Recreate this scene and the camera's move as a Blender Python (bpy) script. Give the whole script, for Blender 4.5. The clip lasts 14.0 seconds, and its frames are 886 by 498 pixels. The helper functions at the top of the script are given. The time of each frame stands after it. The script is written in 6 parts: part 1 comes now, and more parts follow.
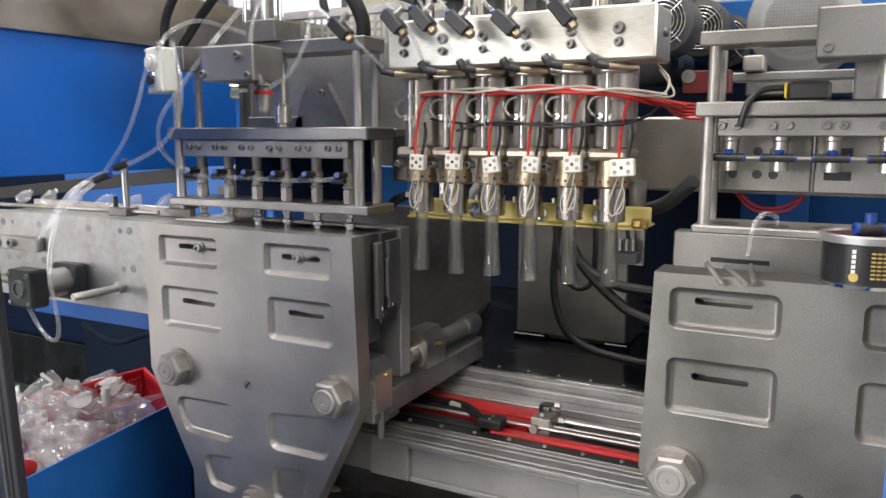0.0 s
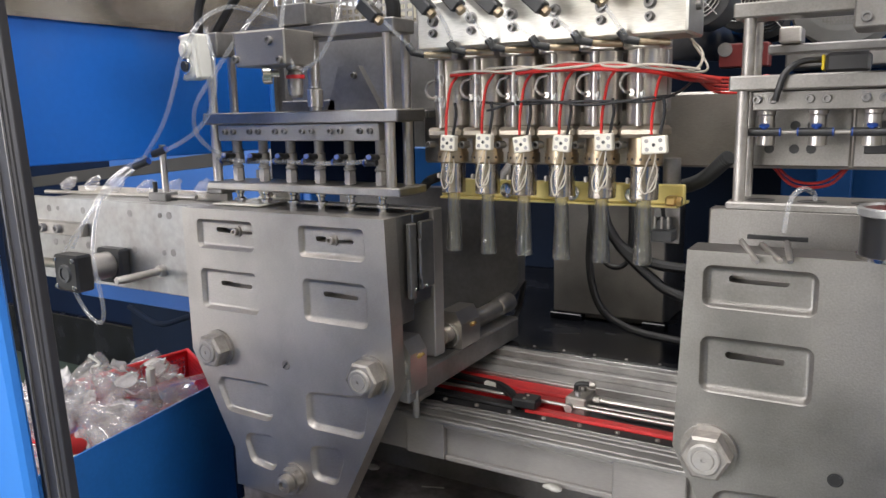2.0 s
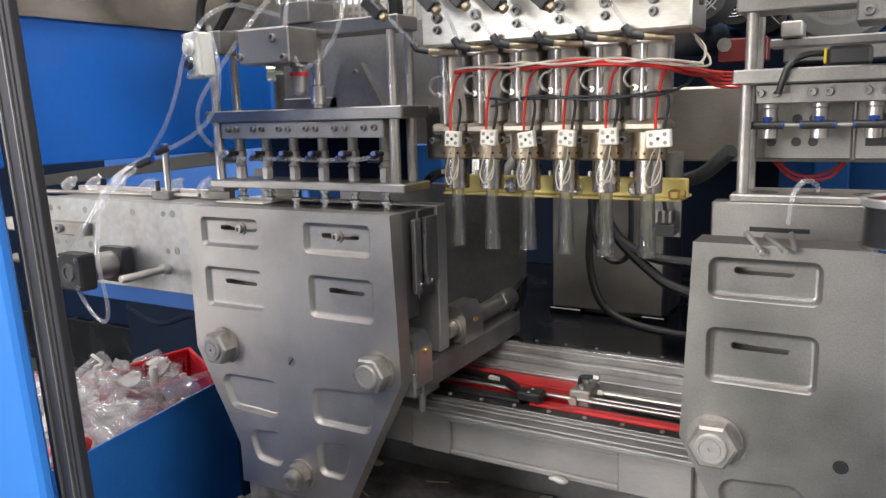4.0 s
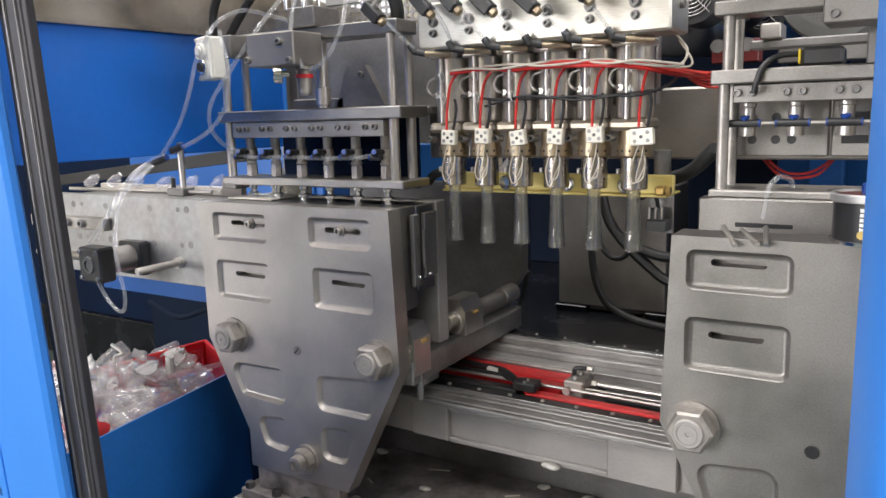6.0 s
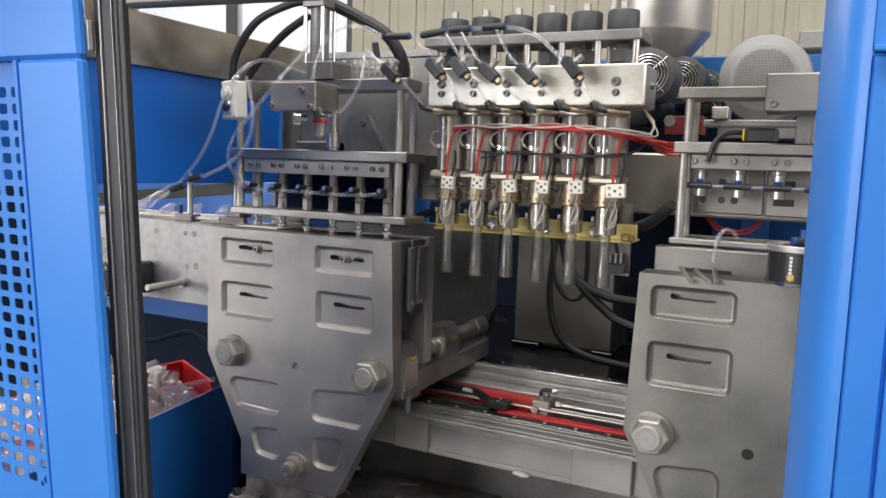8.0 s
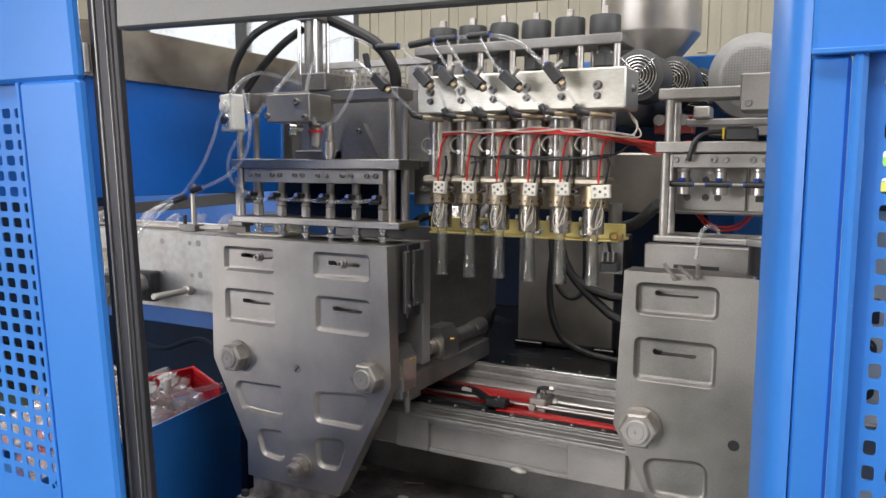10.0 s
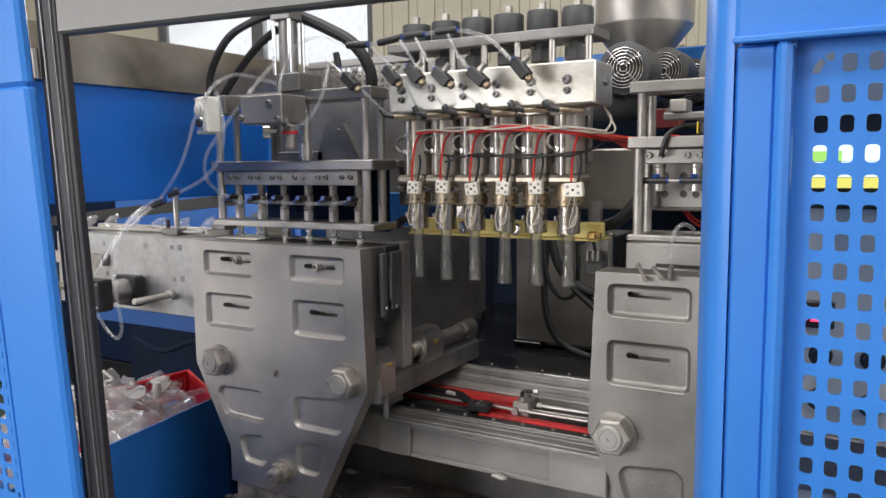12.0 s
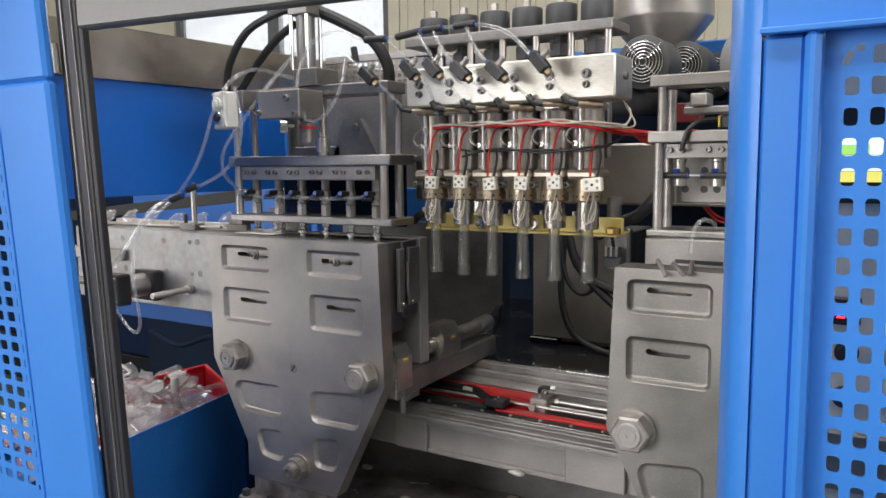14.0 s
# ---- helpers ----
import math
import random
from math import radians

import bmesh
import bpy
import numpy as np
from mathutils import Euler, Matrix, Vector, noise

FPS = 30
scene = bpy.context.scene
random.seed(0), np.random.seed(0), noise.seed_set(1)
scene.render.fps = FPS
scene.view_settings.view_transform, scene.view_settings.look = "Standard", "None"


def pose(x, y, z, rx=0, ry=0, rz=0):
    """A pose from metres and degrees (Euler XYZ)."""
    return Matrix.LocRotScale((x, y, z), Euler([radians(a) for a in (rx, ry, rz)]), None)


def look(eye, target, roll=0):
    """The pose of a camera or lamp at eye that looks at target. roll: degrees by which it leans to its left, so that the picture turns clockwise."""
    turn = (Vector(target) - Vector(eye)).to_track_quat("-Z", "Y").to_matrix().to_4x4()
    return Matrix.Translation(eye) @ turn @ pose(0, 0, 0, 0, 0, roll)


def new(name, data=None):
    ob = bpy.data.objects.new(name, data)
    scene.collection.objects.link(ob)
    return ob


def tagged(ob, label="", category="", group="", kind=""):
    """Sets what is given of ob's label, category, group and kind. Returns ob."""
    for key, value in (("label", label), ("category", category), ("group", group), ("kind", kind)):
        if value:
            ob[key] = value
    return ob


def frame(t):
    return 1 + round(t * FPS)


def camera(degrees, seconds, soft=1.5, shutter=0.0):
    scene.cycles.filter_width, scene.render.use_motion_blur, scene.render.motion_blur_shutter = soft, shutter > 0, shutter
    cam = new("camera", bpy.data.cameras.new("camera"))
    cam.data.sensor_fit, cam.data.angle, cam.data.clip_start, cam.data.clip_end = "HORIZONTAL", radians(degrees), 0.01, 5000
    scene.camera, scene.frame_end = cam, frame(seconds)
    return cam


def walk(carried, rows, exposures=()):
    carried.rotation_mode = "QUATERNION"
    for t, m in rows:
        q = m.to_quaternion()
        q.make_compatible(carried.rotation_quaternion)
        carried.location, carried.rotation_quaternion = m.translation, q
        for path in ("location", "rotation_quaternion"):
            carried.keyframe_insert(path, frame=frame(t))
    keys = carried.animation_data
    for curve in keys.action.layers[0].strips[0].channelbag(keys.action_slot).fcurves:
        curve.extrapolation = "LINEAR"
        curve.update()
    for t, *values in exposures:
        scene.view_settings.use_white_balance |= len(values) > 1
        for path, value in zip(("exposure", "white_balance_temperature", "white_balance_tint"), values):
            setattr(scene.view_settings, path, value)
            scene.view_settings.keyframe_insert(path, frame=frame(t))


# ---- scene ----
cam = camera(60.4, 14.0)
PATH = [
    (0, (0.076, 0.065, 1.433), (-0.833, 1.821, 1.13), 0.0),
    (0.5, (0.077, 0.063, 1.433), (-0.852, 1.807, 1.122), -0.1),
    (1, (0.079, 0.059, 1.433), (-0.887, 1.779, 1.104), -0.5),
    (1.5, (0.083, 0.064, 1.433), (-0.904, 1.77, 1.092), -0.9),
    (2, (0.088, 0.068, 1.434), (-0.909, 1.765, 1.081), -1.2),
    (2.5, (0.09, 0.068, 1.433), (-0.904, 1.766, 1.073), -1.4),
    (5, (0.066, 0.029, 1.428), (-0.907, 1.739, 1.072), -1.6),
    (5.5, (0.083, 0.023, 1.426), (-0.928, 1.713, 1.072), -1.8),
    (6, (0.142, 0.028, 1.426), (-0.896, 1.701, 1.076), -1.7),
    (6.5, (0.179, 0.007, 1.427), (-0.855, 1.689, 1.106), -0.9),
    (7, (0.174, -0.019, 1.432), (-0.808, 1.7, 1.148), 0.3),
    (7.5, (0.138, -0.116, 1.424), (-0.765, 1.652, 1.178), 1.5),
    (8, (0.124, -0.193, 1.42), (-0.748, 1.593, 1.201), 2.0),
    (10.5, (0.195, -0.206, 1.429), (-0.727, 1.556, 1.216), 0.1),
    (11, (0.208, -0.196, 1.431), (-0.718, 1.564, 1.218), -0.1),
    (11.5, (0.238, -0.163, 1.432), (-0.713, 1.583, 1.215), -0.3),
    (12, (0.257, -0.126, 1.432), (-0.729, 1.599, 1.209), -0.6),
    (12.5, (0.258, -0.121, 1.432), (-0.753, 1.59, 1.204), -0.7),
    (13, (0.252, -0.128, 1.432), (-0.77, 1.576, 1.202), -0.7),
    (13.5, (0.25, -0.129, 1.433), (-0.773, 1.574, 1.2), -0.7),
    (14, (0.25, -0.124, 1.43), (-0.769, 1.581, 1.197), -0.6),
]
walk(cam, [(t, look(eye, target, roll)) for t, eye, target, roll in PATH],
     exposures=[(0.0, 0.33), (6.0, 0.36), (8.0, 0.06), (14.0, -0.03)])

# ---- world and light ----
world = bpy.data.worlds.new("world")
scene.world = world
world.use_nodes = True
wn = world.node_tree
sky = wn.nodes.new("ShaderNodeTexSky")
sky.sky_type, sky.sun_disc = "NISHITA", False
sky.sun_elevation, sky.sun_rotation = radians(50), radians(200)
wn.nodes["Background"].inputs[1].default_value = 0.12
wn.links.new(sky.outputs[0], wn.nodes["Background"].inputs[0])


def area_light(name, eye, target, w, h, power, colour=(1, 1, 1)):
    data = bpy.data.lights.new(name, "AREA")
    data.shape, data.size, data.size_y, data.energy, data.color = "RECTANGLE", w, h, power, colour
    ob = new(name, data)
    ob.matrix_world = look(eye, target)
    return ob


# Added overhead fills; the roof above them has no opening.
area_light("overhead_fill", (-0.6, 0.6, 5.9), (-0.6, 0.6, 0), 7.0, 1.6, 200, (1.0, 0.965, 0.95))
area_light("overhead_fill", (-0.6, -3.2, 5.9), (-0.6, -3.2, 0), 7.0, 1.6, 330, (1.0, 0.965, 0.95))
# Front and right fills stand at added windows out of view; the last at the rear window.
area_light("window_fill", (-4.6, -5.85, 2.2), (-2.7, 1.0, 1.2), 5.5, 2.4, 390, (1.0, 0.97, 0.98))
area_light("window_fill", (5.85, -0.5, 3.0), (0.0, 0.2, 1.2), 5.0, 2.0, 165, (1.0, 0.97, 0.98))
area_light("window_fill", (-4.1, 4.42, 3.0), (-3.6, 0.0, 1.0), 2.0, 1.4, 45, (0.96, 0.96, 1.0))


# ---- materials ----
def material(name, colour, rough=0.5, metal=0.0, vary=0.15, scale=8.0, fine=120.0, bump=0.05, stretch=(1, 1, 1),
             tint=None):
    """A surface with stains at one scale and grain at another."""
    m = bpy.data.materials.new(name)
    m.use_nodes = True
    nt = m.node_tree
    b = nt.nodes["Principled BSDF"]
    b.inputs["Metallic"].default_value = metal
    co = nt.nodes.new("ShaderNodeTexCoord")
    mp = nt.nodes.new("ShaderNodeMapping")
    mp.inputs["Scale"].default_value = stretch
    nt.links.new(co.outputs["Object"], mp.inputs[0])
    big, small = nt.nodes.new("ShaderNodeTexNoise"), nt.nodes.new("ShaderNodeTexNoise")
    big.inputs["Scale"].default_value, big.inputs["Detail"].default_value = scale, 5
    small.inputs["Scale"].default_value, small.inputs["Detail"].default_value = fine, 3
    nt.links.new(co.outputs["Object"], big.inputs[0])
    nt.links.new(mp.outputs[0], small.inputs[0])
    mix = nt.nodes.new("ShaderNodeMix")
    mix.data_type = "RGBA"
    dark = tuple(max(0.0, c * (1 - 1.6 * vary)) for c in colour)
    light = tuple(min(1.0, c * (1 + vary)) for c in colour)
    mix.inputs[6].default_value = (*(tint or dark), 1)
    mix.inputs[7].default_value = (*light, 1)
    ramp = nt.nodes.new("ShaderNodeMapRange")
    ramp.inputs[1].default_value, ramp.inputs[2].default_value = 0.3, 0.62
    nt.links.new(big.outputs[0], ramp.inputs[0])
    nt.links.new(ramp.outputs[0], mix.inputs[0])
    mix2 = nt.nodes.new("ShaderNodeMix")
    mix2.data_type, mix2.blend_type = "RGBA", "MULTIPLY"
    mix2.inputs[0].default_value = min(1.0, vary * 1.5)
    nt.links.new(mix.outputs[2], mix2.inputs[6])
    nt.links.new(small.outputs[0], mix2.inputs[7])
    nt.links.new(mix2.outputs[2], b.inputs["Base Color"])
    rr = nt.nodes.new("ShaderNodeMapRange")
    rr.inputs[3].default_value, rr.inputs[4].default_value = max(0.03, rough - 0.1), min(1, rough + 0.12)
    nt.links.new(big.outputs[0], rr.inputs[0])
    nt.links.new(rr.outputs[0], b.inputs["Roughness"])
    if bump:
        bp = nt.nodes.new("ShaderNodeBump")
        bp.inputs["Strength"].default_value, bp.inputs["Distance"].default_value = bump, 0.002
        nt.links.new(small.outputs[0], bp.inputs["Height"])
        nt.links.new(bp.outputs[0], b.inputs["Normal"])
    return m


def clear(name, colour, share, rough):
    """Thin clear plastic: part lets light straight through, part shines and scatters."""
    m = bpy.data.materials.new(name)
    m.use_nodes = True
    nt = m.node_tree
    b = nt.nodes["Principled BSDF"]
    b.inputs["Base Color"].default_value, b.inputs["Roughness"].default_value = (*colour, 1), rough
    b.inputs["Specular IOR Level"].default_value = 0.8
    n = nt.nodes.new("ShaderNodeTexNoise")
    n.inputs["Scale"].default_value = 40
    r = nt.nodes.new("ShaderNodeMapRange")
    r.inputs[3].default_value, r.inputs[4].default_value = share - 0.12, share + 0.12
    nt.links.new(n.outputs[0], r.inputs[0])
    t, mx = nt.nodes.new("ShaderNodeBsdfTransparent"), nt.nodes.new("ShaderNodeMixShader")
    nt.links.new(r.outputs[0], mx.inputs[0])
    nt.links.new(t.outputs[0], mx.inputs[1])
    nt.links.new(b.outputs[0], mx.inputs[2])
    nt.links.new(mx.outputs[0], nt.nodes["Material Output"].inputs[0])
    return m


def soft_film(name, colour, body, shine, rough, bend=0.0):
    """Clear plastic wall: lets light through, shines towards its edges, with a trace of haze."""
    m = bpy.data.materials.new(name)
    m.use_nodes = True
    nt = m.node_tree
    b = nt.nodes["Principled BSDF"]
    b.inputs["Base Color"].default_value, b.inputs["Roughness"].default_value = (*colour, 1), 0.35 if not bend else 0.03
    b.inputs["Transmission Weight"].default_value, b.inputs["IOR"].default_value = (1.0, 1.33) if bend else (0.0, 1.45)
    t, g, lw = nt.nodes.new("ShaderNodeBsdfTransparent"), nt.nodes.new("ShaderNodeBsdfGlossy"), nt.nodes.new("ShaderNodeLayerWeight")
    g.inputs["Roughness"].default_value = rough
    g.inputs["Color"].default_value = (0.95, 0.95, 0.92, 1)
    lw.inputs["Blend"].default_value = 0.5
    cut, r = nt.nodes.new("ShaderNodeMath"), nt.nodes.new("ShaderNodeMapRange")
    cut.operation = "POWER"
    cut.inputs[1].default_value = 3.0
    r.inputs[3].default_value, r.inputs[4].default_value = 0.035 + 0.07 * bend, shine
    nt.links.new(lw.outputs["Facing"], cut.inputs[0])
    nt.links.new(cut.outputs[0], r.inputs[0])
    n, h = nt.nodes.new("ShaderNodeTexNoise"), nt.nodes.new("ShaderNodeMapRange")
    n.inputs["Scale"].default_value, n.inputs["Detail"].default_value = 70, 4
    h.inputs[3].default_value, h.inputs[4].default_value = body * 0.3, body * 1.7
    nt.links.new(n.outputs[0], h.inputs[0])
    haze, gloss = nt.nodes.new("ShaderNodeMixShader"), nt.nodes.new("ShaderNodeMixShader")
    nt.links.new(h.outputs[0], haze.inputs[0])
    nt.links.new(t.outputs[0], haze.inputs[1])
    nt.links.new(b.outputs[0], haze.inputs[2])
    nt.links.new(r.outputs[0], gloss.inputs[0])
    nt.links.new(haze.outputs[0], gloss.inputs[1])
    nt.links.new(g.outputs[0], gloss.inputs[2])
    nt.links.new(gloss.outputs[0], nt.nodes["Material Output"].inputs[0])
    return m


def glow(name, colour, power):
    m = bpy.data.materials.new(name)
    m.use_nodes = True
    b = m.node_tree.nodes["Principled BSDF"]
    b.inputs["Base Color"].default_value = (0.02, 0.02, 0.02, 1)
    b.inputs["Emission Color"].default_value, b.inputs["Emission Strength"].default_value = (*colour, 1), power
    return m


platen_steel = material("platen_steel", (0.49, 0.462, 0.432), 0.43, 0.88, 0.2, 5, 190, 0.14, (1, 1, 6))
cast_steel = material("cast_steel", (0.355, 0.338, 0.32), 0.4, 0.9, 0.22, 6, 380, 0.17)
dark_steel = material("dark_steel", (0.29, 0.28, 0.275), 0.4, 0.65, 0.2, 8, 120, 0.05)
mould_steel = material("mould_steel", (0.36, 0.345, 0.33), 0.32, 0.9, 0.15, 8, 140, 0.03)
bright_steel = material("bright_steel", (0.65, 0.615, 0.58), 0.32, 0.9, 0.12, 10, 90, 0.04, (1, 1, 8))
stainless = material("stainless", (0.60, 0.59, 0.55), 0.34, 0.85, 0.25, 9, 80, 0.05, (1, 8, 8), tint=(0.45, 0.40, 0.31))
slide_steel = material("slideway_steel", (0.47, 0.455, 0.44), 0.42, 0.6, 0.35, 6, 80, 0.05, (1, 8, 8))
beam_grey = material("milled_beam_steel", (0.44, 0.42, 0.40), 0.45, 0.4, 0.15, 6, 120, 0.05, (1, 6, 6))
nut_steel = material("nut_steel", (0.47, 0.44, 0.41), 0.46, 0.85, 0.2, 25, 160, 0.06)
cowl_grey = material("cowl_grey", (0.31, 0.31, 0.305), 0.48, 0.2, 0.1, 8, 120, 0.03)
cabinet_blue = material("cabinet_blue", (0.014, 0.10, 0.36), 0.35, 0.0, 0.1, 4, 120, 0.02)
# Near-black copy of the deck steel; shade at the rear is in the colour.
rear_shade_black = material("rear_shade_steel", (0.010, 0.011, 0.015), 0.24, 0.1, 0.4, 8, 60, 0.06)
satin_steel = material("satin_steel", (0.66, 0.62, 0.57), 0.3, 0.9, 0.2, 12, 90, 0.04, (1, 1, 8))
chrome = material("chrome", (0.8, 0.8, 0.8), 0.15, 1.0, 0.05, 20, 100, 0.0)
band_steel = material("band_steel", (0.52, 0.475, 0.43), 0.24, 1.0, 0.15, 30, 100, 0.03, (1, 1, 6))
heated_brass = material("heated_brass", (0.58, 0.48, 0.34), 0.32, 0.9, 0.18, 14, 90, 0.05, tint=(0.36, 0.27, 0.18))
worn_alu = material("worn_aluminium", (0.40, 0.40, 0.40), 0.42, 0.75, 0.25, 14, 70, 0.05, tint=(0.42, 0.40, 0.38))
warm_steel = material("heat_tinted_steel", (0.47, 0.42, 0.345), 0.36, 0.88, 0.16, 14, 90, 0.04)
brass = material("brass", (0.6, 0.42, 0.16), 0.3, 0.9, 0.15, 20, 90, 0.03)
# The brown tint stands for blotchy stains and for brownish reflections.
frame_steel = material("frame_steel", (0.54, 0.51, 0.48), 0.22, 0.92, 0.16, 6, 60, 0.03, (6, 1, 6), tint=(0.24, 0.21, 0.19))
beam_steel = material("beam_steel", (0.17, 0.168, 0.165), 0.45, 0.45, 0.14, 3, 60, 0.05, (6, 1, 6))
blue_paint = material("blue_paint", (0.040, 0.222, 0.70), 0.34, 0.0, 0.06, 3, 200, 0.02)
deep_blue = material("deep_blue", (0.016, 0.14, 0.56), 0.19, 0.0, 0.08, 2, 100, 0.01)
# Machine blue darkened to near-black: shade at the rear is in these colours.
rear_shade_blue = material("rear_shade_blue", (0.004, 0.009, 0.022), 0.7, 0.0, 0.2, 4, 100, 0.03)
machine_shade_blue = material("machine_shade_blue", (0.006, 0.036, 0.12), 0.45, 0.0, 0.15, 4, 100, 0.03)
navy = material("navy_shade", (0.003, 0.010, 0.032), 0.78, 0.0, 0.15, 4, 100, 0.03)
maroon = material("maroon_paint", (0.12, 0.012, 0.012), 0.4, 0.0, 0.2, 8, 100, 0.03)
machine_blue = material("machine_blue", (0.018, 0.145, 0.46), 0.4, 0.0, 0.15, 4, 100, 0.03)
post_paint = material("post_paint", (0.03, 0.029, 0.034), 0.42, 0.2, 0.15, 6, 120, 0.05)
black = material("black_rubber", (0.02, 0.02, 0.022), 0.45, 0.0, 0.2, 15, 150, 0.05)
corrugated = material("corrugated_rubber", (0.03, 0.032, 0.034), 0.5, 0.0, 0.2, 15, 300, 0.4)
black_plastic = material("black_plastic", (0.03, 0.03, 0.032), 0.35, 0.0, 0.15, 20, 150, 0.03)
grey_plastic = material("grey_plastic", (0.075, 0.077, 0.08), 0.45, 0.0, 0.1, 10, 150, 0.05)
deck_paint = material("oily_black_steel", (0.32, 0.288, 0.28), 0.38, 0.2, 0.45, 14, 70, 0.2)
box_grey = material("box_grey", (0.72, 0.71, 0.66), 0.45, 0.0, 0.05, 10, 150, 0.02)
ceramic = material("ceramic", (0.82, 0.78, 0.68), 0.4, 0.0, 0.08, 20, 100, 0.02)
wire = material("white_insulation", (0.64, 0.58, 0.50), 0.6, 0.0, 0.12, 30, 100, 0.05)
red = material("red_insulation", (0.62, 0.03, 0.025), 0.4, 0.0, 0.15, 30, 100, 0.03)
red_paint = material("red_cover", (0.74, 0.03, 0.035), 0.3, 0.0, 0.18, 8, 90, 0.03)
red_basket = material("red_basket_plastic", (0.68, 0.02, 0.03), 0.4, 0.0, 0.08, 8, 90, 0.03)
blue_plastic = material("blue_plastic", (0.018, 0.06, 0.28), 0.35, 0.0, 0.08, 10, 90, 0.03)
yellow_plate = material("yellow_plate", (0.82, 0.68, 0.24), 0.4, 0.15, 0.12, 8, 90, 0.03)
yellow_plastic = material("yellow_plastic", (0.75, 0.55, 0.03), 0.4)
green_floor = material("green_floor", (0.055, 0.08, 0.07), 0.35, 0.0, 0.3, 2, 60, 0.05)
wall_cream = material("cream_cladding", (0.43, 0.40, 0.315), 0.6, 0.0, 0.08, 2, 60, 0.05)
ceiling_paint = material("ceiling_sheet", (0.7, 0.7, 0.68), 0.7, 0.0, 0.08, 2, 60, 0.05)
lid_white = material("lid_white", (0.78, 0.78, 0.76), 0.4, 0.0, 0.05)
tin_black = material("tin_print_black", (0.018, 0.018, 0.02), 0.3, 0.0, 0.1)
tin_gold = material("tin_print_gold", (0.6, 0.42, 0.1), 0.4)
scrap = material("plastic_scrap", (0.7, 0.68, 0.62), 0.5, 0.0, 0.1)
clear_tube = soft_film("clear_tube", (0.82, 0.84, 0.88), 0.13, 0.75, 0.06)
parison_clear = soft_film("parison_plastic", (0.88, 0.86, 0.80), 0.58, 0.85, 0.05, 1.0)
bottle_clear = soft_film("bottle_plastic", (0.84, 0.80, 0.81), 0.20, 0.6, 0.12)
flash_clear = soft_film("flash_plastic", (0.86, 0.83, 0.82), 0.42, 0.5, 0.2)
bottle_pink = soft_film("bottle_plastic_pink", (0.86, 0.46, 0.53), 0.26, 0.6, 0.12)
glass = clear("window_glass", (0.9, 0.95, 1.0), 0.15, 0.05)
led_red = glow("led_red", (1.0, 0.03, 0.08), 4.0)
screen_white = glow("screen_white", (0.8, 0.95, 1.0), 1.3)
screen_green = glow("screen_green", (0.45, 0.9, 0.2), 1.0)
screen_yellow = glow("screen_yellow", (0.95, 0.9, 0.2), 1.0)
daylight = glow("daylight", (0.93, 0.96, 1.0), 0.95)


# Sheen is cut too, so the shaded blues stay dark under the lamps.
for dull in (navy, rear_shade_blue, machine_shade_blue):
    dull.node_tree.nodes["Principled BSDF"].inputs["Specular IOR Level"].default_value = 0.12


# ---- building blocks ----
def thing(name, at, label, category, group="", kind=""):
    e = new(name)
    e.empty_display_size = 0.05
    e.location = at
    return tagged(e, label, category, group, kind)


def part(name, bm, mat, parent=None, label="", angle=32):
    me = bpy.data.meshes.new(name)
    bmesh.ops.recalc_face_normals(bm, faces=bm.faces)
    bm.to_mesh(me)
    bm.free()
    me.materials.append(mat)
    if angle:
        for p in me.polygons:
            p.use_smooth = True
        me.set_sharp_from_angle(angle=radians(angle))
    ob = new(name, me)
    if parent is not None:
        ob.parent = parent
        if parent.type == "EMPTY":
            ob.matrix_parent_inverse = Matrix.Translation(parent.location).inverted()
    if label:
        ob["label"] = label
    return ob


def single(name, bm, mat, label, category, group="", kind="", angle=32):
    return tagged(part(name, bm, mat, None, "", angle), label, category, group, kind)


def box(bm, x0, x1, y0, y1, z0, z1, b=0.0015, m=None):
    """A block with chamfered edges."""
    vs = []
    for x, sx in ((x0, 1), (x1, -1)):
        for y, sy in ((y0, 1), (y1, -1)):
            for z, sz in ((z0, 1), (z1, -1)):
                if b:
                    for p in ((x, y + sy * b, z + sz * b), (x + sx * b, y, z + sz * b), (x + sx * b, y + sy * b, z)):
                        vs.append(bm.verts.new(m @ Vector(p) if m else p))
                else:
                    vs.append(bm.verts.new(m @ Vector((x, y, z)) if m else (x, y, z)))
    r = bmesh.ops.convex_hull(bm, input=vs)
    bmesh.ops.dissolve_limit(bm, angle_limit=0.02, verts=vs, edges=list({e for v in vs for e in v.link_edges}))
    return bm


def boxed(*a, **k):
    return box(bmesh.new(), *a, **k)


def frame_of(p0, p1):
    d = (Vector(p1) - Vector(p0)).normalized()
    u = d.orthogonal().normalized()
    return u, d.cross(u)


def cyl(bm, p0, p1, r, r2=None, seg=20, caps=True):
    """A round or tapered bar."""
    p0, p1 = Vector(p0), Vector(p1)
    u, w = frame_of(p0, p1)
    r2 = r if r2 is None else r2
    a = [bm.verts.new(p0 + r * (u * math.cos(i * math.tau / seg) + w * math.sin(i * math.tau / seg))) for i in range(seg)]
    c = [bm.verts.new(p1 + r2 * (u * math.cos(i * math.tau / seg) + w * math.sin(i * math.tau / seg))) for i in range(seg)]
    for i in range(seg):
        bm.faces.new((a[i], a[(i + 1) % seg], c[(i + 1) % seg], c[i]))
    if caps:
        bm.faces.new(a)
        bm.faces.new(c)
    return bm


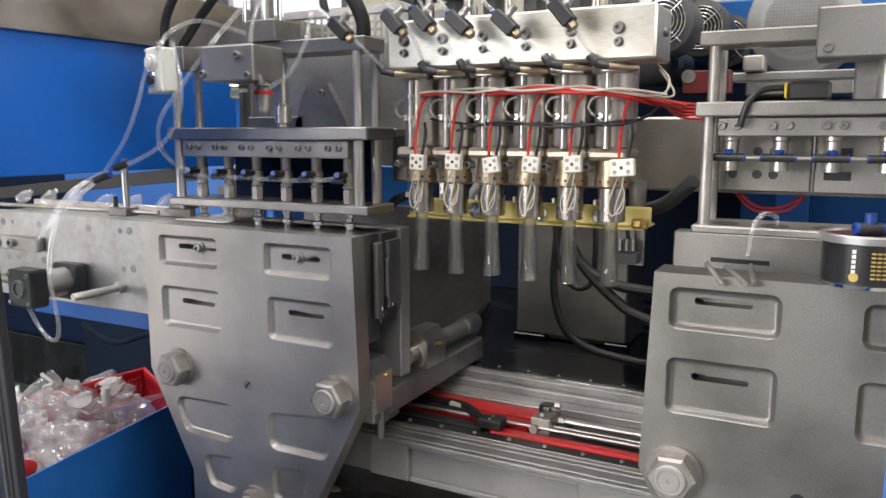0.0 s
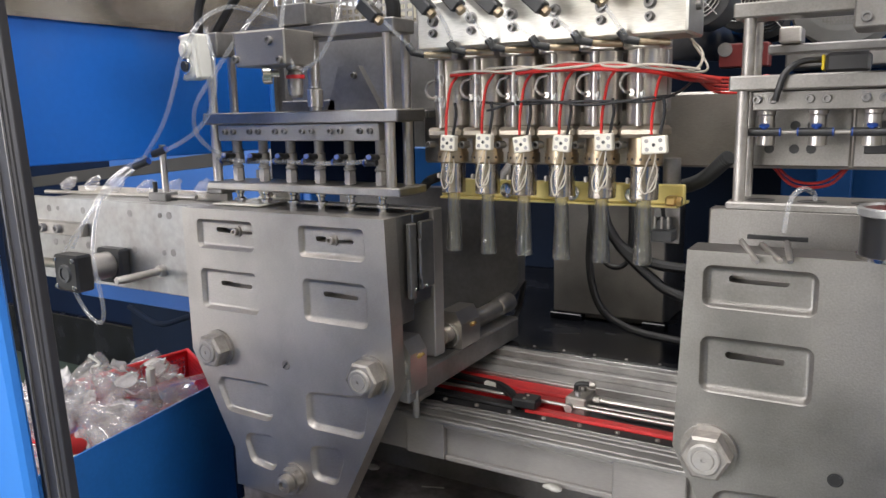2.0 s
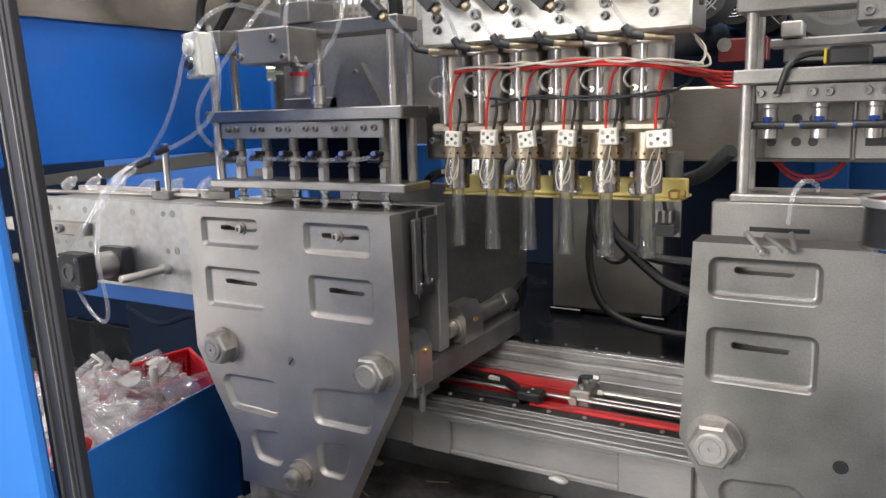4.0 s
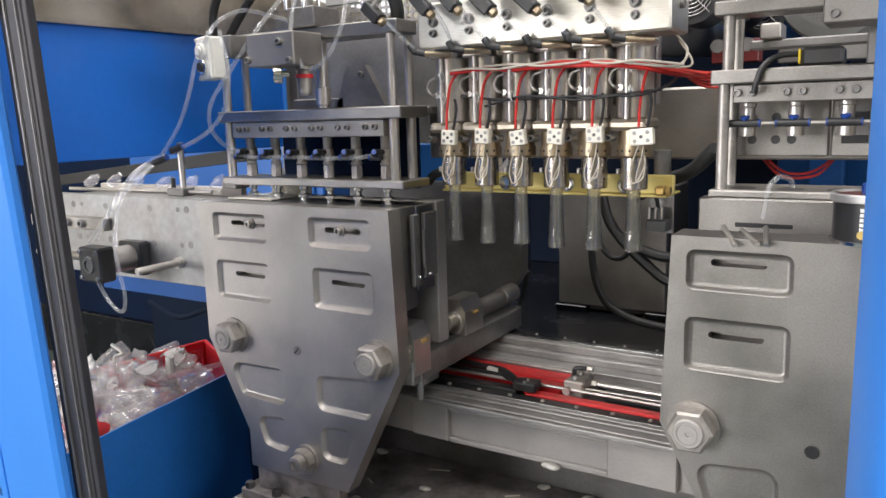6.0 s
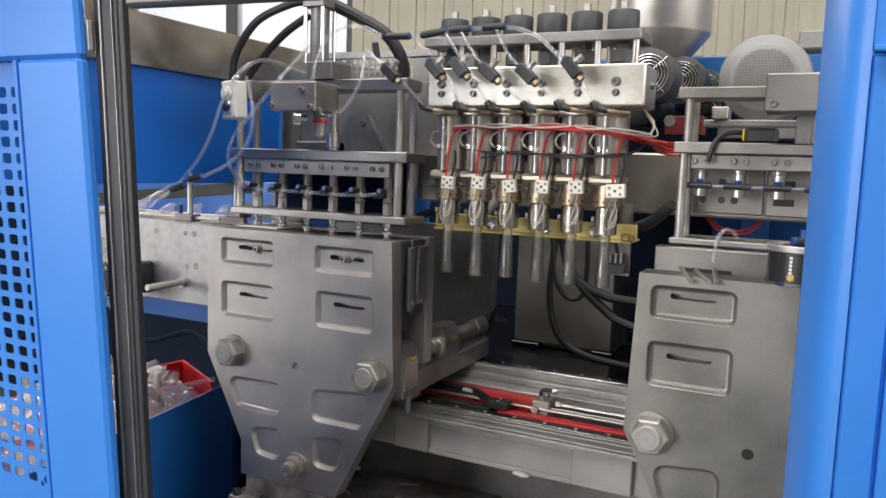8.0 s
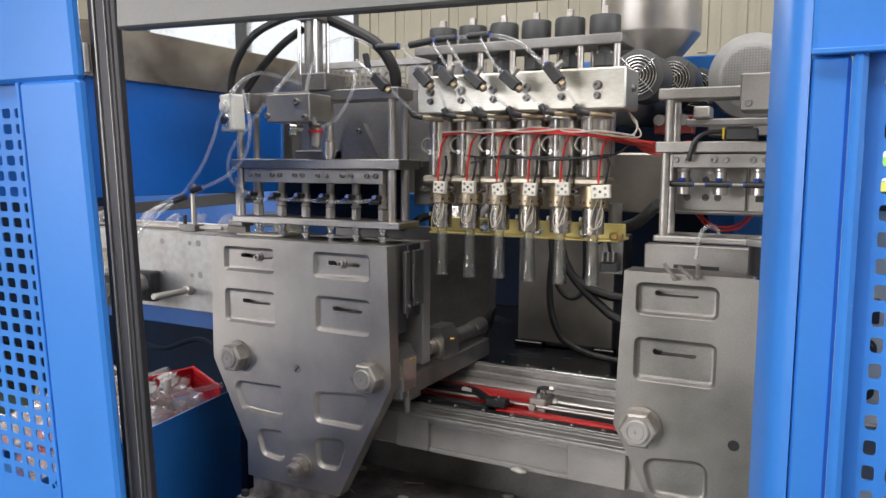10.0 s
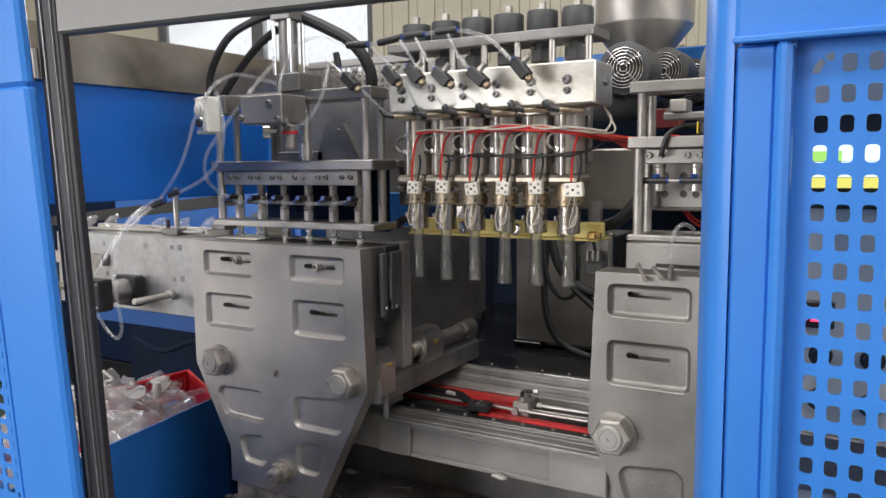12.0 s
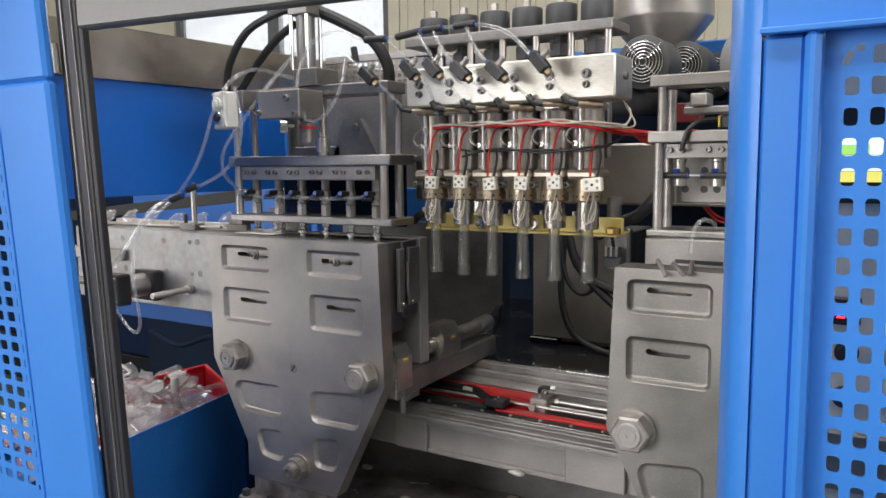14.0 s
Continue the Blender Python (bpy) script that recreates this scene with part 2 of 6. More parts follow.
def lathe(bm, base, axis, profile, seg=24):
    """Rings of (distance along axis, radius) joined into a turned shape."""
    base, d = Vector(base), Vector(axis).normalized()
    u, w = frame_of((0, 0, 0), d)
    rings = []
    for h, r in profile:
        rings.append([bm.verts.new(base + d * h + max(r, 1e-5) * (u * math.cos(i * math.tau / seg) + w * math.sin(i * math.tau / seg))) for i in range(seg)])
    for a, c in zip(rings, rings[1:]):
        for i in range(seg):
            bm.faces.new((a[i], a[(i + 1) % seg], c[(i + 1) % seg], c[i]))
    for k, (h, r) in ((0, profile[0]), (-1, profile[-1])):
        if r > 1e-4:
            bm.faces.new(rings[k])
    return bm


def glide(pts, n=6):
    """Points along a smooth curve through pts."""
    P = [Vector(p) for p in pts]
    P = [P[0] * 2 - P[1]] + P + [P[-1] * 2 - P[-2]]
    out = []
    for i in range(1, len(P) - 2):
        a, b, c, d = P[i - 1], P[i], P[i + 1], P[i + 2]
        for k in range(n):
            t = k / n
            out.append(0.5 * ((2 * b) + (c - a) * t + (2 * a - 5 * b + 4 * c - d) * t * t + (3 * b - a - 3 * c + d) * t ** 3))
    return out + [P[-2]]


def tube(bm, pts, r, seg=8, n=6, ribs=0.0):
    pts = glide(pts, n)
    u = (pts[1] - pts[0]).orthogonal().normalized()
    rings = []
    for i, p in enumerate(pts):
        d = (pts[min(i + 1, len(pts) - 1)] - pts[max(i - 1, 0)]).normalized()
        u = (u - d * u.dot(d)).normalized()
        w = d.cross(u)
        rr = r * (1 + (ribs if i % 2 else -ribs))
        rings.append([bm.verts.new(p + rr * (u * math.cos(k * math.tau / seg) + w * math.sin(k * math.tau / seg))) for k in range(seg)])
    for a, c in zip(rings, rings[1:]):
        for k in range(seg):
            bm.faces.new((a[k], a[(k + 1) % seg], c[(k + 1) % seg], c[k]))
    bm.faces.new(rings[0])
    bm.faces.new(rings[-1])
    return bm


def socket_screw(bm, at, axis, r, h=0.006):
    """A round head with a hollow."""
    return lathe(bm, at, axis, [(-0.002, r), (h - 0.0008, r), (h, r * 0.88), (h, r * 0.55), (h * 0.45, r * 0.5), (h * 0.45, 0)], 14)


def hex_nut(bm, at, axis, af, h):
    at, d = Vector(at), Vector(axis).normalized()
    u, w = frame_of((0, 0, 0), d)
    R = af / 2 / math.cos(math.pi / 6)
    rings = []
    for hh, rr in ((0, R), (h * 0.86, R), (h, R * 0.88)):
        rings.append([bm.verts.new(at + d * hh + rr * (u * math.cos(i * math.tau / 6 + 0.3) + w * math.sin(i * math.tau / 6 + 0.3))) for i in range(6)])
    for a, c in zip(rings, rings[1:]):
        for i in range(6):
            bm.faces.new((a[i], a[(i + 1) % 6], c[(i + 1) % 6], c[i]))
    bm.faces.new(rings[0])
    bm.faces.new(rings[-1])
    return bm


def rounded(poly, r, n=5):
    """A polygon (x, z) with its corners rounded."""
    out = []
    k = len(poly)
    for i in range(k):
        a, b, c = Vector(poly[i - 1]), Vector(poly[i]), Vector(poly[(i + 1) % k])
        d0, d1 = (a - b).normalized(), (c - b).normalized()
        half = math.acos(max(-1, min(1, d0.dot(d1)))) / 2
        cut = min(r / math.tan(half), (a - b).length * 0.48, (c - b).length * 0.48)
        rr = cut * math.tan(half)
        s, e = b + d0 * cut, b + d1 * cut
        o = b + (d0 + d1).normalized() * (rr / math.sin(half))
        a0, a1 = math.atan2(*(s - o).yx), math.atan2(*(e - o).yx)
        da = (a1 - a0 + math.pi) % math.tau - math.pi
        out += [(o.x + rr * math.cos(a0 + da * j / n), o.y + rr * math.sin(a0 + da * j / n)) for j in range(n + 1)]
    return out


def shrink(loop, d):
    """A loop moved inwards by d."""
    k = len(loop)
    area = sum(loop[i - 1][0] * loop[i][1] - loop[i][0] * loop[i - 1][1] for i in range(k))
    s = 1 if area > 0 else -1
    out = []
    for i in range(k):
        a, b, c = Vector(loop[i - 1]), Vector(loop[i]), Vector(loop[(i + 1) % k])
        t = (c - a).normalized()
        out.append((b.x - s * t.y * d, b.y + s * t.x * d))
    return out


def pocketed_plate(bm, outline, y0, y1, pockets, slots=(), deep=0.009, lip=0.0085):
    """An upright plate with its front at y0, cut with sloped pockets and slots that lie in the pockets."""
    def ring(loop, y):
        vs = [bm.verts.new((x, y, z)) for x, z in loop]
        return vs, [bm.edges.new((vs[i - 1], vs[i])) for i in range(len(vs))]

    def join(a, b):
        for i in range(len(a)):
            bm.faces.new((a[i - 1], a[i], b[i], b[i - 1]))

    o, oe = ring(outline, y0)
    edges = list(oe)
    for k, (poly, r) in enumerate(pockets):
        loop = rounded(poly, r)
        a, ae = ring(loop, y0)
        edges += ae
        for inset, down in ((0.0010, 0.0010), (0.0022, 0.0030), (0.0036, 0.0061), (0.0052, 0.0079), (0.0068, 0.0087), (lip, deep), (lip + 0.0015, deep)):
            c, ce = ring(shrink(loop, inset), y0 + down)
            join(a, c)
            a = c
        floor_edges = list(ce)
        for cx, cz, w in slots:
            xs, zs = [p[0] for p in poly], [p[1] for p in poly]
            if min(xs) < cx < max(xs) and min(zs) < cz < max(zs):
                hh = 0.0045
                sl = rounded([(cx - w / 2, cz - hh), (cx + w / 2, cz - hh), (cx + w / 2, cz + hh), (cx - w / 2, cz + hh)], 0.0043, 4)
                s, se = ring(sl, y0 + deep)
                floor_edges += se
                s2, _ = ring(sl, y0 + deep + 0.0235)
                join(s, s2)
                bm.faces.new(s2)
        bmesh.ops.triangle_fill(bm, use_beauty=True, use_dissolve=False, edges=floor_edges)
    bmesh.ops.triangle_fill(bm, use_beauty=True, use_dissolve=False, edges=edges)
    back, _ = ring(outline, y1)
    join(o, back)
    bm.faces.new(back)
    return bm


def corner_slots(bm, q, c, rad, wide, a0):
    """Fill the cell q round two short curved slots that turn about c, from the angle a0 on."""
    edges = [bm.edges.get((q[k - 1], q[k])) or bm.edges.new((q[k - 1], q[k])) for k in range(4)]
    for s0, s1 in ((6, 30), (40, 84)):
        arc = [radians(a0 + s0 + (s1 - s0) * k / 5) for k in range(6)]
        rim = [(rad + wide / 2, a) for a in arc] + [(rad - wide / 2, a) for a in reversed(arc)]
        vs = [bm.verts.new((c[0] + d * math.cos(a), 0, c[1] + d * math.sin(a))) for d, a in rim]
        edges += [bm.edges.new((vs[k - 1], vs[k])) for k in range(len(vs))]
    bmesh.ops.triangle_fill(bm, use_beauty=True, use_dissolve=False, edges=edges)


def perforated(bm, x0, x1, z0, z1, px, pz, hx, hz, r, skip=None, corner=None):
    """A flat sheet in the plane y = 0 with rows of rounded holes; corner is +1 for slots at the low x, top cell, -1 for the opposite one."""
    nx, nz = max(1, round((x1 - x0) / px)), max(1, round((z1 - z0) / pz))
    px, pz = (x1 - x0) / nx, (z1 - z0) / nz
    grid = [[bm.verts.new((x0 + i * px, 0, z0 + j * pz)) for j in range(nz + 1)] for i in range(nx + 1)]
    for i in range(nx):
        for j in range(nz):
            q = [grid[i][j], grid[i + 1][j], grid[i + 1][j + 1], grid[i][j + 1]]
            if corner == 1 and (i, j) == (0, nz - 1):
                corner_slots(bm, q, (x0 + px, z1 - pz * 0.86), px * 0.78, px * 0.3, 90)
                continue
            if corner == -1 and (i, j) == (nx - 1, 0):
                corner_slots(bm, q, (x1 - px, z0 + pz * 0.86), pz * 0.68, pz * 0.32, 270)
                continue
            if skip and skip(i, j, nx, nz):
                bm.faces.new(q)
                continue
            cx, cz = x0 + (i + 0.5) * px, z0 + (j + 0.5) * pz
            a, b = hx / 2, hz / 2
            h = [bm.verts.new((cx + u, 0, cz + v)) for u, v in
                 ((-a, -b + r), (-a + r * 0.3, -b + r * 0.3), (-a + r, -b), (a - r, -b), (a - r * 0.3, -b + r * 0.3), (a, -b + r),
                  (a, b - r), (a - r * 0.3, b - r * 0.3), (a - r, b), (-a + r, b), (-a + r * 0.3, b - r * 0.3), (-a, b - r))]
            for k in range(4):
                c0, c1 = q[k], q[(k + 1) % 4]
                s = 3 * k
                bm.faces.new((c0, h[s], h[s + 1], h[s + 2]))
                bm.faces.new((c0, h[s + 2], h[(s + 3) % 12], c1))
    return bm


# ---- hall ----
def hall():
    f = single("floor", boxed(-9, 6, -6, 6, -0.2, 0, 0), green_floor, "dark green painted concrete hall floor with oil stains", "floor", kind="structure")
    single("ceiling", boxed(-9, 6, -6, 6, 6.0, 6.1, 0), ceiling_paint, "pale sheet metal hall roof", "ceiling", kind="structure")
    walls = (("wall_left", (-9.1, -9, -6, 6, 0, 6)),)
    for n, b in walls:
        single(n, boxed(*b, 0), wall_cream, "cream metal hall wall", "wall", kind="structure")
    # Unseen wall; its window is added to light the blue side panel.
    bm = bmesh.new()
    for y0, y1, z0, z1 in ((-6, -3.2, 0, 6), (2.2, 6, 0, 6), (-3.2, 2.2, 0, 1.9), (-3.2, 2.2, 4.1, 6)):
        box(bm, 6, 6.1, y0, y1, z0, z1, 0)
    single("wall_right", bm, wall_cream, "unseen cream metal hall wall with an added high window", "wall", kind="structure")
    w = thing("added_window_right", (6.05, -0.5, 1.9), "tall white daylit window with thin metal bars", "window", kind="structure")
    for i in range(4):
        y0, y1 = -3.2 + 1.35 * i, -1.85 + 1.35 * i
        fr = boxed(6.02, 6.08, y0, y0 + 0.06, 1.9, 4.1)
        box(fr, 6.02, 6.08, y0 + 0.06, y1, 1.9, 1.95)
        part("window_frame", fr, grey_plastic, w)
        pn = part("pane", boxed(6.046, 6.054, y0 + 0.06, y1, 1.95, 4.1, 0), glass, w)
        pn.visible_shadow = False
    # rear wall with a window opening, clad in ribbed sheet
    bm = bmesh.new()
    for x0, x1, z0, z1 in ((-9, -5.2, 0, 6), (-2.95, 6, 0, 6), (-5.2, -2.95, 0, 1.5), (-5.2, -2.95, 3.8, 6)):
        box(bm, x0, x1, 4.5, 4.6, z0, z1, 0)
    x = -2.9
    while x < 2.0:
        box(bm, x, x + 0.05, 4.485, 4.5, 2.1, 6.0, 0)
        box(bm, x + 0.1, x + 0.12, 4.492, 4.5, 2.1, 6.0, 0)
        x += 0.21
    rear = single("wall_rear", bm, wall_cream, "cream ribbed metal cladding of the hall wall", "wall", kind="structure")
    # Unseen wall; its long window is added to light the platen fronts.
    bm = bmesh.new()
    for x0, x1, z0, z1 in ((-9, -7.5, 0, 6), (-1.7, 6, 0, 6), (-7.5, -1.7, 0, 0.9), (-7.5, -1.7, 3.5, 6)):
        box(bm, x0, x1, -6.1, -6, z0, z1, 0)
    single("wall_front", bm, wall_cream, "unseen cream metal hall wall with an added long window", "wall", kind="structure")
    # Only the rear window is in view; the front one is added for its light.
    for name, x0, x1, y, z0, z1, n in (("window_1", -5.2, -2.95, 4.55, 1.5, 3.8, 2), ("added_window_front", -7.5, -1.7, -6.05, 0.9, 3.5, 5)):
        w = thing(name, ((x0 + x1) / 2, y, z0), "tall white daylit window with thin metal bars", "window", kind="structure")
        for i in range(n):
            a, b = x0 + (x1 - x0) * i / n, x0 + (x1 - x0) * (i + 1) / n
            fr = bmesh.new()
            box(fr, a, a + 0.06, y - 0.03, y + 0.03, z0, z1)
            box(fr, b - 0.06, b, y - 0.03, y + 0.03, z0, z1)
            box(fr, a + 0.06, b - 0.06, y - 0.03, y + 0.03, z0, z0 + 0.05)
            part("window_frame", fr, grey_plastic, w)
            p = part("pane", boxed(a + 0.06, b - 0.06, y - 0.004, y + 0.004, z0 + 0.05, z1, 0), glass, w)
            p.visible_shadow = False
    single("backdrop", boxed(-7, -1, 5.2, 5.25, 0.1, 5.8, 0), daylight, "plain bright overcast sky beyond the window", "sky", kind="structure")


hall()


# ---- machine base ----
def machine_base():
    m = thing("machine_base", (-0.4, 1.3, 0), "oil-black steel machine bed with a blue painted front", "machine base")
    part("deck", boxed(-0.948, 0.62, 0.86, 2.6, 0.675, 0.70, 0.002), deck_paint, m, "oily black deck plate")
    part("body", boxed(-0.93, 0.6, 0.88, 2.55, 0.0, 0.673, 0.004), machine_blue, m)
    # front cross beam with a framed panel
    bm = boxed(-1.0, 0.45, 1.128, 1.2, 0.845, 0.93, 0.003)
    box(bm, -0.61, -0.535, 1.116, 1.13, 0.848, 0.925, 0.002)
    box(bm, -0.24, -0.13, 1.116, 1.13, 0.848, 0.925, 0.002)
    box(bm, -0.535, -0.24, 1.118, 1.13, 0.905, 0.925, 0.002)
    box(bm, -0.535, -0.24, 1.12, 1.13, 0.846, 0.856, 0.002)
    part("cross_beam", bm, beam_grey, m, "grey milled cross beam with a framed panel")
    for x in (-1.0, 0.12):
        part("beam_foot", boxed(x, x + 0.12, 1.14, 1.19, 0.7005, 0.8445, 0.003), deck_paint, m)
    # slideway ledges
    for name, y0, y1, z1 in (("front_slideway", 1.095, 1.15, 0.939), ("rear_slideway", 1.305, 1.40, 0.972)):
        sl = part(name, boxed(-1.0, 0.45, y0, y1, 0.922, 0.93, 0.0015), slide_steel, m, "bright greased slideway")
        w, n = y1 - y0, 4
        for k in range(1, n):
            za, zb = 0.93 + (z1 - 0.93) * (k - 1) / (n - 1), 0.93 + (z1 - 0.93) * k / (n - 1)
            part("guide_strip", boxed(-1.0, 0.45, y0 + w * (0.16, 0.52, 0.68)[k - 1], y1, za, zb, 0.0015), slide_steel, sl)
        part("guide_edge", boxed(-1.0, 0.45, y1 - w * 0.14, y1 - w * 0.06, z1, z1 + 0.0015, 0.0005), chrome, sl)
    part("rear_beam", boxed(-1.0, 0.45, 1.312, 1.40, 0.7005, 0.9215, 0.002), dark_steel, m)
    part("channel_floor", boxed(-1.0, 0.45, 1.201, 1.311, 0.90, 0.912, 0), grey_plastic, m)
    part("cover_strip", boxed(-1.0, 0.45, 1.152, 1.178, 0.9305, 0.936, 0.001), black_plastic, m)
    for k in range(9):
        x = -0.62 + k * 0.062
        part("strip_screw", socket_screw(bmesh.new(), (x, 1.165, 0.936), (0, 0, 1), 0.004, 0.003), bright_steel, m)
        part("strip_screw", socket_screw(bmesh.new(), (x, 1.413, 0.972), (0, 0, 1), 0.0029, 0.002), nut_steel, m)
    # Far darker than the front deck: its shade is in the colour.
    part("rear_deck", boxed(-1.0, 0.6, 1.402, 2.5, 0.88, 0.90, 0.002), rear_shade_black, m, "oily rear deck with its shade in the near-black colour")
    part("rear_edge", boxed(-1.0, 0.45, 1.403, 1.43, 0.90, 0.972, 0.002), rear_shade_black, m)
    return m


def drive():
    m = thing("slide_drive", (-0.4, 1.25, 0.912), "red covered carriage drive with polished rods between the slideways", "drive")
    for y, r, x0, x1 in ((1.213, 0.0030, -0.95, 0.42), (1.258, 0.0048, -0.318, 0.42), (1.299, 0.0028, -0.95, -0.33), (1.228, 0.0026, -0.318, 0.42)):
        part("rod", cyl(bmesh.new(), (x0, y, 0.946), (x1, y, 0.946), r), bright_steel, m, "polished rod")
    part("red_cover", boxed(-0.95, -0.36, 1.218, 1.252, 0.914, 0.942, 0.003), red_paint, m, "glossy red cover")
    part("red_cover", boxed(-0.95, -0.345, 1.256, 1.296, 0.914, 0.944, 0.003), red_paint, m, "glossy red cover")
    part("red_cover", boxed(-0.415, 0.42, 1.181, 1.204, 0.914, 0.939, 0.003), red_paint, m, "glossy red cover")
    part("side_channel", boxed(-0.95, -0.43, 1.181, 1.206, 0.914, 0.940, 0.003), black_plastic, m, "black channel strip")
    part("end_channel", boxed(-0.30, 0.42, 1.268, 1.300, 0.914, 0.932, 0.002), grey_plastic, m, "dark channel strip")
    bm = boxed(-0.355, -0.318, 1.214, 1.268, 0.925, 0.961, 0.003)
    cyl(bm, (-0.345, 1.213, 0.945), (-0.345, 1.203, 0.945), 0.007)
    blk = part("rod_block", bm, nut_steel, m, "milled clamp block")
    for y in (1.228, 1.255):
        part("bolt", hex_nut(bmesh.new(), (-0.337, y, 0.961), (0, 0, 1), 0.010, 0.007), dark_steel, blk)
    part("block_elbow", tube(bmesh.new(), [(-0.345, 1.243, 0.961), (-0.345, 1.243, 0.972), (-0.338, 1.243, 0.977), (-0.322, 1.246, 0.977)], 0.0042), black_plastic, blk, "black air elbow")
    part("elbow_nut", hex_nut(bmesh.new(), (-0.322, 1.246, 0.977), (1, 0.1, 0), 0.010, 0.010), bright_steel, blk)
    part("rod_nut", hex_nut(bmesh.new(), (-0.318, 1.258, 0.946), (1, 0, 0), 0.014, 0.010), bright_steel, m)
    sb = boxed(-0.437, -0.392, 1.178, 1.206, 0.9405, 0.957, 0.003)
    box(sb, -0.43, -0.40, 1.206, 1.222, 0.944, 0.952, 0.001)
    part("sensor_bracket", sb, black_plastic, m)
    for y in (1.184, 1.199):
        part("bracket_screw", socket_screw(bmesh.new(), (-0.415, y, 0.957), (0, 0, 1), 0.003, 0.002), bright_steel, m)
    part("drag_cable", tube(bmesh.new(), [(-0.80, 1.268, 0.951), (-0.70, 1.262, 0.951), (-0.60, 1.252, 0.9505), (-0.53, 1.243, 0.951), (-0.487, 1.232, 0.954), (-0.455, 1.212, 0.953), (-0.435, 1.195, 0.949)], 0.0068), black, m, "black drag cable")
    part("drag_cable", tube(bmesh.new(), [(-0.80, 1.238, 0.948), (-0.66, 1.232, 0.947), (-0.56, 1.226, 0.947), (-0.49, 1.221, 0.948), (-0.44, 1.205, 0.948)], 0.0045), black, m, "black drag cable")
    part("cable_tag", boxed(-0.512, -0.489, 1.2245, 1.2345, 0.9425, 0.9575, 0.0005), box_grey, m, "small white tag")
    return m


machine_base()
drive()


# ---- clamping units ----
def platen_outline(x0, x1, top, mirror=False):
    pts = [(0.091, 0.775), (0.091, 0.84), (0.0, 1.015), (0.0, top), (0.438, top), (0.448, 1.01), (0.326, 0.768), (0.091, 0.768)][1:]
    w = x1 - x0
    out = [((x1 - u * w / 0.448) if mirror else (x0 + u * w / 0.448), z) for u, z in pts]
    return out


def clamp_unit(x0, x1, mirror, label, steel, ytop):
    m = thing("clamp_unit", ((x0 + x1) / 2, 1.25, 0.765), label, "mould clamp", "mould clamps of the machine")
    w = x1 - x0

    def u(a):
        return (x1 - a) if mirror else (x0 + a)

    def quad(*p):
        return [(u(a), z) for a, z in p]

    pockets = [
        (quad((0.035, 1.206), (0.170, 1.206), (0.170, 1.259), (0.035, 1.259)), 0.010),
        (quad((0.268, 1.208), (0.401, 1.208), (0.401, 1.260), (0.268, 1.260)), 0.010),
        (quad((0.036, 1.096), (0.172, 1.096), (0.172, 1.170), (0.036, 1.170)), 0.012),
        (quad((0.272, 1.101), (0.402, 1.101), (0.402, 1.173), (0.272, 1.173)), 0.012),
        (quad((0.078, 0.908), (0.188, 0.904), (0.192, 0.976), (0.050, 0.972)), 0.018),
        (quad((0.266, 0.912), (0.384, 0.913), (0.399, 0.989), (0.265, 0.977)), 0.018),
        (quad((0.130, 0.818), (0.190, 0.811), (0.194, 0.882), (0.112, 0.874)), 0.018),
        (quad((0.272, 0.819), (0.326, 0.819), (0.350, 0.891), (0.268, 0.881)), 0.018),
    ]
    slots = [(u(0.117), 1.240, 0.085), (u(0.336), 1.238, 0.075), (u(0.114), 1.144, 0.074), (u(0.343), 1.148, 0.07)]
    if mirror:
        pockets = []
        for a0, a1 in ((0.083, 0.210), (0.292, 0.419)):
            pockets += [(quad((a0, 1.195), (a1, 1.195), (a1, 1.248), (a0, 1.248)), 0.012), (quad((a0, 1.088), (a1, 1.088), (a1, 1.160), (a0, 1.160)), 0.012)]
        pockets += [(quad((0.09, 0.90), (0.20, 0.90), (0.20, 0.97), (0.07, 0.965)), 0.02), (quad((0.296, 0.90), (0.385, 0.90), (0.404, 0.962), (0.298, 0.972)), 0.02)]
        slots = [(u(0.147), 1.231, 0.067), (u(0.357), 1.231, 0.067), (u(0.147), 1.136, 0.067), (u(0.357), 1.136, 0.067)]
    bm = pocketed_plate(bmesh.new(), platen_outline(x0, x1, ytop, mirror), 1.0, 1.058 if mirror else 1.033, pockets, slots)
    part("front_platen", bm, steel, m, "thick grey platen with milled pockets", 38)
    back = platen_outline(x0, x1, ytop, True) if mirror else [
        (x0 + 0.091, 0.84), (x0, 1.015), (x0, ytop), (x1 + 0.003, ytop), (x1 + 0.001, 1.085), (x1 - 0.105, 0.935), (x1 - 0.15, 0.84)]
    part("rear_platen", pocketed_plate(bmesh.new(), back, 1.455, 1.49, []), dark_steel if not mirror else steel, m, "dull grey rear platen" if not mirror else "")
    # middle platen and mould halves
    xa, xb = (x0 + 0.01, x1 - 0.012)
    if mirror:
        mp = part("middle_platen", boxed(-0.139, xb, 1.24, 1.275, 1.001, 1.286, 0.002), cast_steel, m, "worn grey middle platen")
        part("slot", boxed(-0.084, -0.003, 1.2385, 1.2402, 1.243, 1.250, 0.0006), black_plastic, mp, "dark slot")
    else:
        part("middle_platen", boxed(xa, xb + 0.001, 1.145, 1.177, 1.0185, 1.276, 0.002), beam_grey, m)
    mt = 1.22 if mirror else 1.276
    part("mould_half", boxed(xa, xb - 0.004, 1.060 if mirror else 1.036, 1.088, 1.10, mt, 0.0015), mould_steel, m, "dark mould half")
    part("mould_half", boxed(xa, xb - 0.004, 1.0895, 1.143, 1.125, mt - 0.002, 0.0015), mould_steel, m, "dark mould half")
    side = xb if not mirror else xa
    sgn = 1 if not mirror else -1
